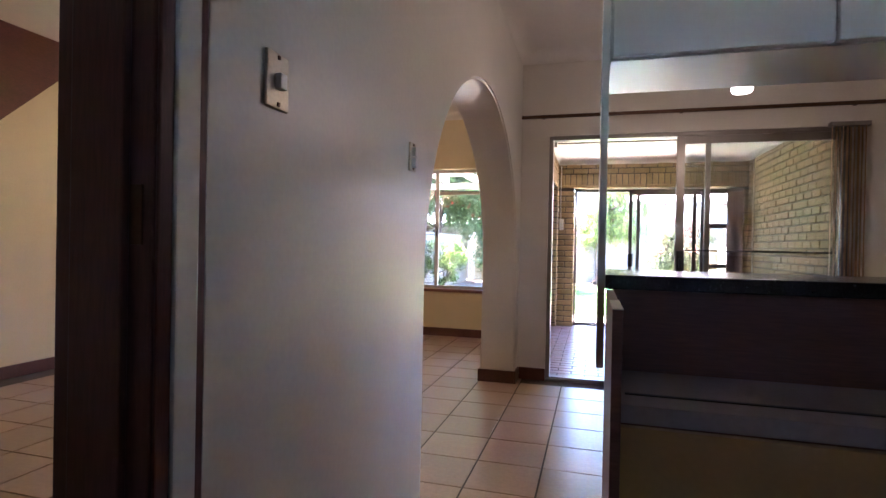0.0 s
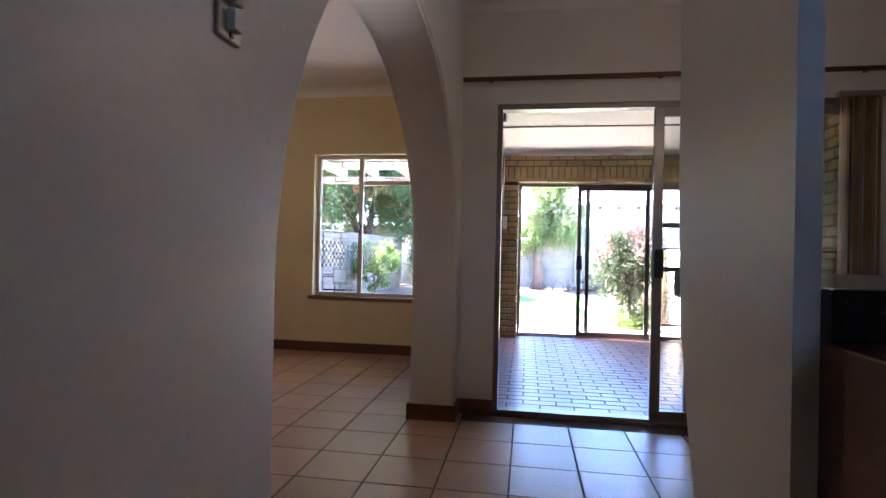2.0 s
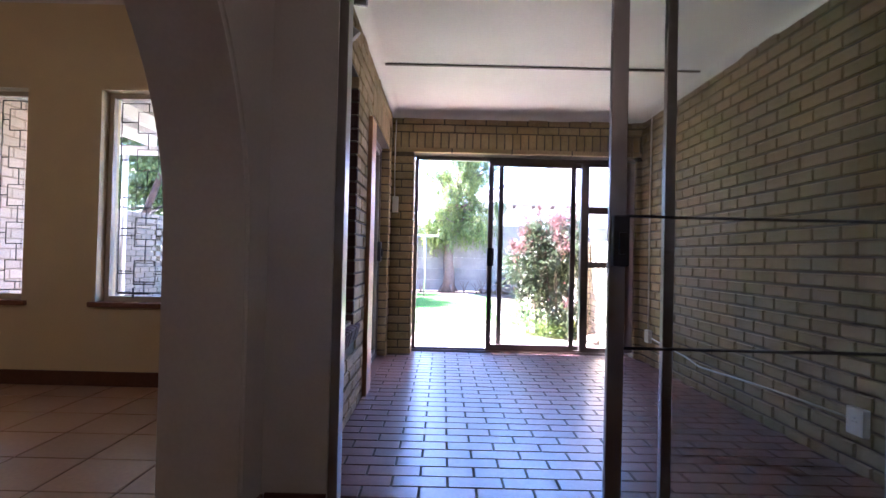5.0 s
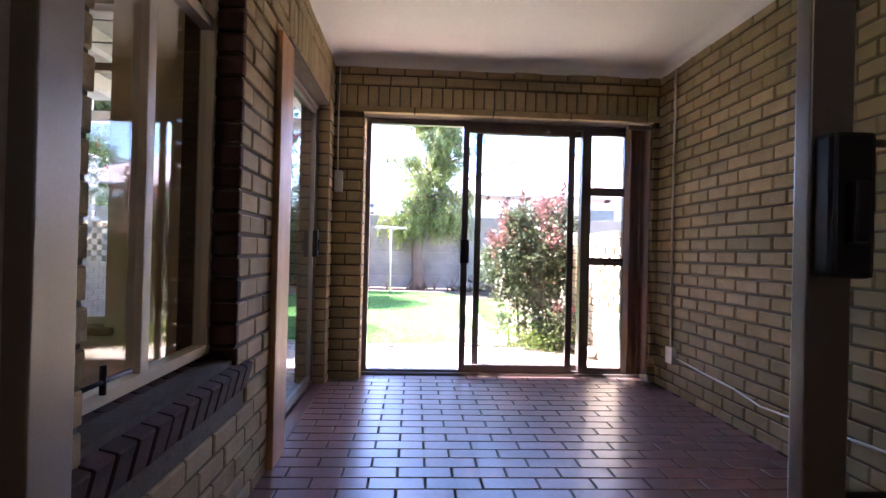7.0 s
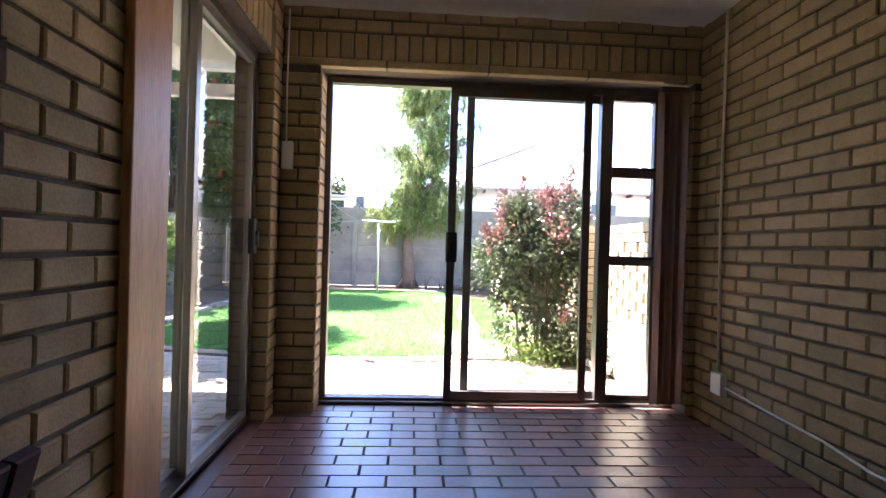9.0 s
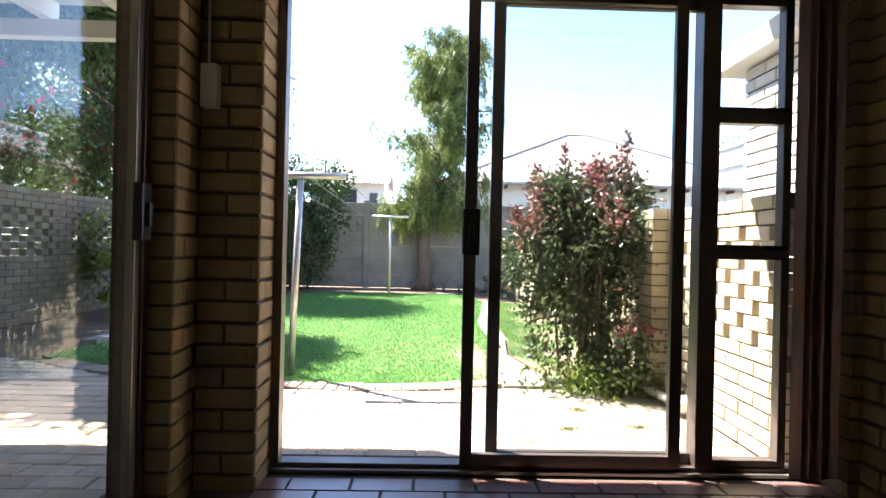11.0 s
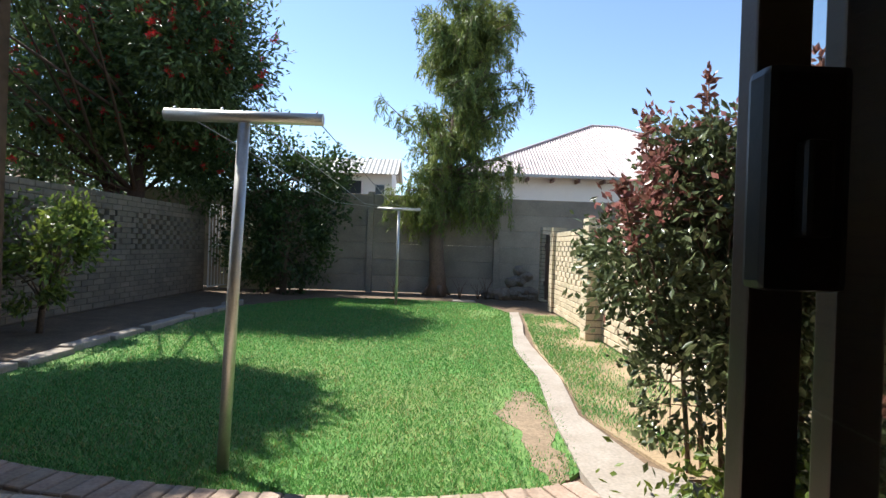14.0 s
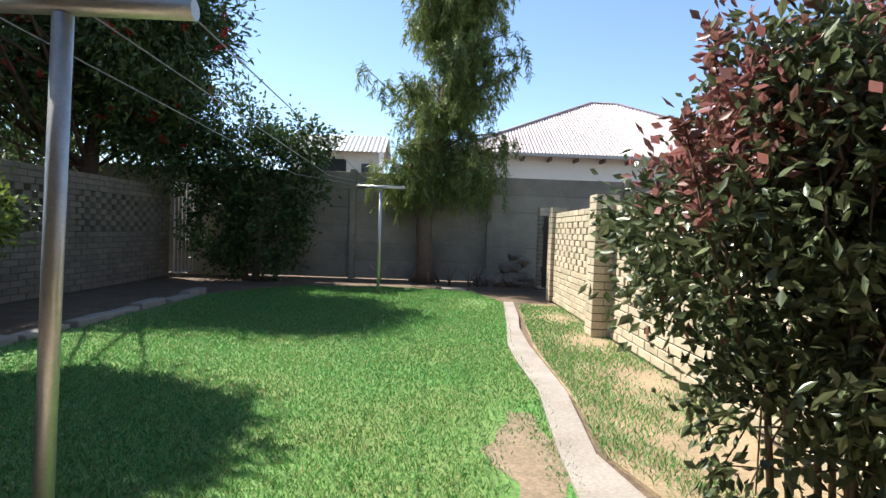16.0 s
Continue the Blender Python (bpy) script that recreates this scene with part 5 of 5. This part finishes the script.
_p = _p[_p[:, 2] > GZ + 0.004]
single("low_weeds", bmesh.new(), LEAF_LEMON, "bright green weeds at the foot of the shrub", "weeds", kind="stuff").data = leaf_mesh("low_weeds", _p, unit(len(_p)) + (0, 0, 0.5), unit(len(_p)), 0.045, 0.022, [LEAF_LEMON])


# grass
def grass(name, n, inside, height, mats, label, bald=None, span=(-2.8, 2.2)):
    """Blades over an area; inside(x, y): where they stand; bald(x, y): how likely a blade is left out."""
    xs, ys = rng.uniform(*span, n * 3), 9.2 + 8.0 * rng.uniform(0, 1, n * 3) ** 1.5
    ok = inside(xs, ys)
    if bald is not None:
        ok &= rng.random(n * 3) > bald(xs, ys)
    xs, ys = xs[ok][:n], ys[ok][:n]
    m = len(xs)
    p = np.stack([xs, ys, np.full(m, GZ - 0.004)], 1)
    ax = np.stack([rng.normal(0, 0.55, m), rng.normal(0, 0.55, m), np.ones(m)], 1)
    grow = 1 + 0.12 * (ys - 9.2)
    single(name, bmesh.new(), mats[0], label, "grass", kind="stuff").data = leaf_mesh(name, p, ax, unit(m), rng.uniform(0.6, 1.25, m) * height, rng.uniform(0.003, 0.005, m) * grow, mats, (rng.random(m) < 0.12).astype(int) if len(mats) > 1 else None)


def in_poly(poly):
    def test(x, y):
        c = np.zeros(len(x), bool)
        for (x0, y0), (x1, y1) in zip(poly, poly[1:] + poly[:1]):
            c ^= ((y0 > y) != (y1 > y)) & (x < (x1 - x0) * (y - y0) / (y1 - y0 + 1e-12) + x0)
        return c
    return test


def worn(x, y):
    """Thin grass beside the path and at the far edge."""
    d = np.exp(-(((x - 0.98) / 0.17) ** 2 + ((y - 10.2) / 0.75) ** 2)) * 1.1
    d = np.maximum(d, 0.8 * np.exp(-(((x - 1.15) / 0.3) ** 2 + ((y - 15.3) / 0.5) ** 2)))
    return np.maximum(d, 0.75 * np.clip((-1.9 - x) / 0.5, 0, 1))


SIDE = [(1.5, 9.9), (2.18, 9.9), (2.26, 15.1), (1.75, 15.3), (1.46, 12.6), (1.43, 11.3), (1.33, 10.4)]
grass("lawn_grass", 170000, in_poly(LAWN_EDGE), 0.027, [GRASS, DRYGRASS], "short green lawn grass", worn)
grass("side_grass", 22000, in_poly(SIDE), 0.04, [GRASS, DRYGRASS], "patchy dry grass beside the path", lambda x, y: np.clip(0.15 + 0.85 * np.exp(-((x - 2.02) / 0.3) ** 2) * (0.65 + 0.35 * np.sin(y * 5)) + 0.7 * np.clip((11.6 - y) / 1.4, 0, 1) * (0.6 + 0.4 * np.sin(x * 13 + y * 7)), 0, 0.98), (1.2, 2.3))
grass("edge_weeds", 1500, lambda x, y: (np.abs(y - 9.24) < 0.04) & (x > -0.2) & (x < 1.2) & (np.sin(x * 23) > 0.75), 0.03, [DRYGRASS], "tufts of weed between the edging bricks")
single("worn_earth", prism([(1.0 + (0.13 + 0.05 * math.sin(3 * a) + 0.03 * math.sin(7 * a + 1) + 0.015 * math.sin(17 * a)) * math.cos(a), 10.2 + (0.72 + 0.15 * math.sin(2 * a) + 0.05 * math.sin(9 * a)) * math.sin(a)) for a in (2 * math.pi * k / 72 for k in range(72))], GZ - 0.02, GZ + 0.002, "z"), material("sandy_bare_earth", (0.27, 0.2, 0.13), 1.0, second=(0.17, 0.125, 0.08), scale=8, amount=0.7, fine=60, grain=0.25, bump=0.7), "bare sandy earth patch beside the path", "bare earth", kind="stuff")
# low kerb of stones along the bed
kerb = thing("bed_kerb", "low broken concrete kerb along the flower bed", "kerb", kind="structure")
for _k in range(9):
    _y = 10.6 + 0.55 * _k
    part("kerb_stone", boxes((-2.62 + 0.03 * math.sin(_k * 2), -2.48 + 0.03 * math.sin(_k * 2), _y, _y + 0.5, GZ - 0.05, GZ + 0.05 + 0.015 * math.sin(_k * 3.3)), bevel=0.015), PATHMAT, kerb)


# ---- clothes lines ----
def line_post(x, y, height, arm, r, lean, label):
    c = thing("clothes_line_post", label, "clothes line", "clothes line posts", at=(x, y, GZ))
    part("pole", tubes(([(0, 0, -0.1), (lean * 0.5, 0, height * 0.5), (lean, 0, height)], r), seg=16), GALV, c)
    part("crossarm", tubes(([(lean - arm / 2, 0, height + r), (lean + arm / 2, 0, height + r)], r * 1.05), seg=16), GALV, c)
    for k in range(4):
        part("line_hook", tubes(([(lean + arm * (k - 1.5) / 3.3, 0, height + r * 2), (lean + arm * (k - 1.5) / 3.3, 0.02, height + r * 2.6)], 0.004)), GALV, c)
    return c


line_post(-0.42, 9.53, 1.45, 0.655, 0.0245, 0.045, "galvanised steel T-shaped clothes line post on the lawn edge")
line_post(-0.2, 15.95, 1.53, 0.7, 0.022, 0.0, "galvanised steel T-shaped clothes line post far down the lawn")
for _k in range(3):
    _o = (_k - 1) * 0.28
    single("clothes_line", tubes(([(-0.375 + _o, 9.55, 1.455), (-0.3 + _o, 12.6, 1.33), (-0.2 + _o, 15.93, 1.52)], 0.0025), seg=4), WIRE, "thin slack wire clothes line between the posts", "wire", "clothes lines")


# ---- odds and ends in the garden ----
def rock(x, y, z, r, flat=0.7):
    bm = bmesh.new()
    bmesh.ops.create_icosphere(bm, subdivisions=3, radius=1)
    o = Vector((x * 3.1, y * 2.7, z * 5 + r))
    for v in bm.verts:
        d = 1 + 0.35 * noise.noise(v.co * 1.3 + o) + 0.12 * noise.noise(v.co * 3.5 + o)
        v.co = Vector((v.co.x * r * d + x, v.co.y * r * d + y, v.co.z * r * d * flat + z))
    single("rock", bm, ROCK, "rough brown garden rock piled by the wall", "rock", "rock pile")


for _x, _y, _z, _r in ((1.5, 17.9, 0.02, 0.16), (1.75, 17.75, 0.03, 0.2), (2.05, 17.8, 0.05, 0.22), (2.3, 17.9, 0.05, 0.2), (2.0, 17.85, 0.28, 0.19), (2.2, 17.9, 0.4, 0.16), (2.08, 17.9, 0.5, 0.13)):
    rock(_x, _y, _z, _r)
single("stepping_slab", boxes((0.75, 1.15, 16.75, 17.0, GZ - 0.03, GZ + 0.02), bevel=0.01), PATHMAT, "pale concrete slab lying on the bed", "slab")
single("plumbing_pipe", tubes(([(2.02, 9.35, GZ + 0.05), (2.09, 8.95, GZ + 0.05), (2.13, 8.72, GZ + 0.05)], 0.028), ([(2.13, 8.74, GZ + 0.02), (2.13, 8.74, GZ + 0.11)], 0.045), ([(2.06, 8.72, GZ + 0.07), (2.17, 8.72, GZ + 0.07)], 0.036), seg=12), PVC, "white plastic drain pipe with a bend on the paving", "pipe")
dry = thing("dead_weed", "small withered weed by the drain pipe", "weed", at=(2.1, 8.82, GZ))
part("stems", tubes(([(0, 0, 0), (0.0, -0.01, 0.12), (-0.02, -0.02, 0.22)], 0.003), ([(0, 0, 0), (0.03, 0.02, 0.18)], 0.003), seg=4), BARK, dry)
_p = np.array((0, 0, 0.15)) + rng.normal(size=(120, 3)) * np.array((0.03, 0.03, 0.06))
leaves("leaves", dry, _p, unit(120) + (0, 0, -0.4), unit(120), 0.035, 0.012, [BARK])
for _x, _y, _r in ((1.5, 8.8, 0.055), (1.35, 8.45, 0.04), (1.75, 8.5, 0.04)):
    _p = np.array((_x, _y, GZ)) + rng.normal(size=(90, 3)) * np.array((_r * 0.6, _r * 0.35, 0.0))
    single("paving_weed", bmesh.new(), DRYGRASS, "flat tuft of weed in a paving joint", "weed", "paving weeds", "stuff").data = leaf_mesh("paving_weed", _p, unit(90) + (0, 0, 0.2), unit(90), 0.022, 0.01, [DRYGRASS])
for _x, _h in ((0.9, 0.35), (1.25, 0.28), (1.4, 0.4), (-0.35, 0.3)):
    s = thing("bare_shrub", "small leafless twiggy shrub in the bed", "shrub", "twiggy shrubs", at=(_x, 17.6, GZ))
    part("branchwork", tubes(*[([(0, 0, -0.05), (0.05 * math.cos(a), 0.05 * math.sin(a), _h * 0.5), (0.16 * math.cos(a + 0.4), 0.12 * math.sin(a), _h)], [0.008, 0.006, 0.003]) for a in (0.3, 1.6, 2.9, 4.2, 5.4)], seg=5), BARK, s)

# brick pier and dark board gate past the end of the wall
gate_pier = thing("gate_pier", "slim buff brick pier beside the board gate", "pier", kind="structure")
brick_pier(gate_pier, 2.42, 17.4, 0.16, 0.22, 19, 0.0745)
board_gate = thing("board_gate", "dark weathered board gate between two brick piers", "gate", at=(2.5, 15.92, GZ))
for _k in range(10):
    part("board", boxes((-0.012, 0.012, 0.147 * _k, 0.147 * _k + 0.14, 0.04, 1.26 + 0.008 * math.sin(_k * 2.3)), bevel=0.003), DARKWOOD, board_gate)
for _z in (0.3, 1.0):
    part("ledge", boxes((-0.036, -0.0125, 0.0, 1.46, _z, _z + 0.09), bevel=0.003), DARKWOOD, board_gate)
spiky = thing("yucca_plant", "spiky green yucca behind the brick wall", "plant", at=(3.4, 10.5, GZ))
part("stem", tubes(([(0, 0, -0.05), (0.02, 0, 0.6), (0, 0, 1.15)], [0.07, 0.06, 0.05])), BARK, spiky)
_p = np.array((0, 0, 1.12)) + rng.normal(size=(90, 3)) * 0.03
leaves("leaves", spiky, _p, unit(90) + (0, 0, 0.55), unit(90), rng.uniform(0.25, 0.42, 90), 0.028, [LEAF_LEMON])

# garden gate
gate = thing("garden_gate", "narrow white steel bar gate beside the lattice wall", "gate", at=(-3.95, 17.62, GZ))
part("gate_frame", tubes(([(0, 0, 0.05), (0, 0, 1.63), (0.12, 0.75, 1.65), (0.12, 0.75, 0.05), (0, 0, 0.05)], 0.016), ([(0.06, 0.0, 0.85), (0.12, 0.75, 0.85)], 0.012), seg=6), WHITESTEEL, gate)
for _k in range(1, 7):
    part("bar", tubes(([(0.017 * _k, 0.107 * _k, 0.06), (0.017 * _k, 0.107 * _k, 1.64)], 0.008), seg=6), WHITESTEEL, gate)
single("garden_wall_stub", boxes((-4.0, -2.9, 18.25, 18.35, GZ - 0.1, 1.6)), GARDENBRICK, "short shaded wall beside the gate", "garden wall", kind="structure")


# ---- neighbours beyond the walls ----
def corrugated(a, b, c, d, ribs, depth, mat, name, parent):
    """A corrugated sheet between the eave a-b and the ridge d-c."""
    a, b, c, d = (Vector(v) for v in (a, b, c, d))
    n = (b - a).cross(d - a).normalized()
    run = b - a
    left, right = (d - a).dot(run) / run.length_squared, (c - a).dot(run) / run.length_squared
    up = (d - a) - run * left
    bm = bmesh.new()
    rows = []
    for k in range(ribs * 4 + 1):
        u = k / (ribs * 4)
        o = n * depth * math.cos(k * math.pi / 2)
        s = max(0.002, min(1.0, u / left if left > 0.01 else 1.0, (1 - u) / (1 - right) if right < 0.99 else 1.0))
        p, q = a.lerp(b, u) + o, a.lerp(b, u) + up * s + o
        rows.append([bm.verts.new(v) for v in (p, q, q - n * 0.01, p - n * 0.01)])
    for r0, r1 in zip(rows, rows[1:]):
        for m in range(4):
            bm.faces.new((r0[m], r1[m], r1[(m + 1) % 4], r0[(m + 1) % 4]))
    return part(name, bm, mat, parent)


nb = thing("neighbour_house", "white neighbouring house with a faded pink corrugated hip roof", "house", kind="structure")
part("wall", boxes((1.6, 11.4, 23.4, 31.0, -0.1, 3.2)), WHITEWALL, nb)
_e = [(1.0, 22.9, 3.15), (12.0, 22.9, 3.15), (12.0, 31.5, 3.15), (1.0, 31.5, 3.15)]
_ap = [(6.0, 27.1, 5.6), (6.9, 27.1, 5.6)]
corrugated(_e[0], _e[1], _ap[1], _ap[0], 110, 0.018, ROOFIRON, "roof_slope", nb)
corrugated(_e[3], _e[0], _ap[0], _ap[0], 80, 0.018, ROOFIRON, "roof_slope", nb)
corrugated(_e[1], _e[2], _ap[1], _ap[1], 80, 0.018, ROOFIRON, "roof_slope", nb)
part("ridge_cap", tubes(([_e[0], _ap[0], _ap[1], _e[1]], 0.06), seg=6), ROOFIRON, nb)
part("gutter", boxes((1.0, 12.0, 22.84, 22.92, 3.06, 3.14)), ROOFPALE, nb)
for _k in range(14):
    part("rafter_end", boxes((1.5 + 0.75 * _k, 1.56 + 0.75 * _k, 22.95, 23.4, 2.96, 3.06)), DARKWOOD, nb)
_w = part("window", boxes((6.9, 7.9, 23.36, 23.399, 1.9, 2.75), bevel=0.01), WHITESTEEL, nb)
part("window_pane", boxes((6.96, 7.86, 23.33, 23.36, 1.96, 2.69)), SHADOWROOM, _w)
_w = part("window", boxes((9.3, 10.4, 23.36, 23.399, 1.9, 2.75), bevel=0.01), WHITESTEEL, nb)
part("window_pane", boxes((9.36, 10.34, 23.33, 23.36, 1.96, 2.69)), SHADOWROOM, _w)
shed = thing("neighbour_shed", "small white outbuilding with a pale corrugated roof", "shed", kind="structure")
part("wall", prism([(22.3, -0.1), (23.9, -0.1), (23.9, 2.9), (23.1, 3.35), (22.3, 2.9)], -3.2, -0.9), WHITEWALL, shed)
corrugated((-3.4, 22.0, 2.88), (-0.72, 22.0, 2.88), (-0.72, 23.1, 3.46), (-3.4, 23.1, 3.46), 22, 0.012, ROOFPALE, "roof_slope", shed)
corrugated((-0.72, 24.2, 2.88), (-3.4, 24.2, 2.88), (-3.4, 23.1, 3.46), (-0.72, 23.1, 3.46), 22, 0.012, ROOFPALE, "roof_slope", shed)
part("doorway", boxes((-2.9, -1.75, 22.27, 22.3, 0.0, 2.7)), SHADOWROOM, shed, "dark open doorway")
part("window", boxes((-1.35, -1.1, 22.26, 22.3, 2.2, 2.6)), SHADOWROOM, shed)
cp = thing("carport", "white corrugated carport fascia on steel posts", "carport", kind="structure")
corrugated((6.2, 16.2, 2.25), (6.2, 10.0, 2.25), (6.2, 10.0, 2.95), (6.2, 16.2, 2.95), 48, 0.02, WHITESTEEL, "fascia_sheet", cp)
for _z in (2.25, 2.6, 2.95):
    part("rail", boxes((6.14, 6.19, 10.0, 16.25, _z - 0.02, _z + 0.02)), WHITESTEEL, cp)
for _y in (10.3, 13.2, 16.1):
    part("post", boxes((6.2, 6.28, _y - 0.04, _y + 0.04, -0.1, 2.95)), WHITESTEEL, cp)
part("roof", boxes((6.2, 10.0, 10.0, 16.2, 2.96, 3.0)), ROOFPALE, cp)
cloud_tree("acacia_tree", (22.0, 39.0, GZ), [(0, 0, 7.2, 3.4, 2.8, 1.4, 4), (-2.0, 0, 6.4, 2.2, 2.2, 1.1, 2), (2.2, 0, 6.6, 2.2, 2.0, 1.1, 2)], [([(0, 0, -0.2), (0.2, 0, 2.5), (0, 0, 5.0)], [0.35, 0.28, 0.18]), ([(0.1, 0, 2.5), (-1.2, 0, 4.5)], [0.2, 0.12]), ([(0.1, 0, 2.5), (1.5, 0, 4.8)], [0.2, 0.12])],
           9000, 0.26, [(LEAF_TREE, 0.4)], "distant spreading acacia tree", inner=0.2)
cloud_tree("far_tree", (-8.5, 20.0, GZ), [(0, 0, 3.0, 2.2, 1.8, 1.6, 4), (-2, -3, 2.6, 2.0, 2.2, 1.4, 3), (-1.5, -7, 2.4, 1.8, 2.2, 1.2, 3), (2.1, -3.2, 1.7, 0.9, 2.0, 1.7, 6), (2.3, -7.6, 1.3, 0.9, 2.6, 1.3, 5)], [([(0, 0, -0.2), (0.1, 0, 1.5), (0, 0, 2.6)], [0.2, 0.16, 0.1])],
           22000, 0.15, [(LEAF_BRUSH, 0.32)], "dark leafy trees beyond the lattice garden wall")
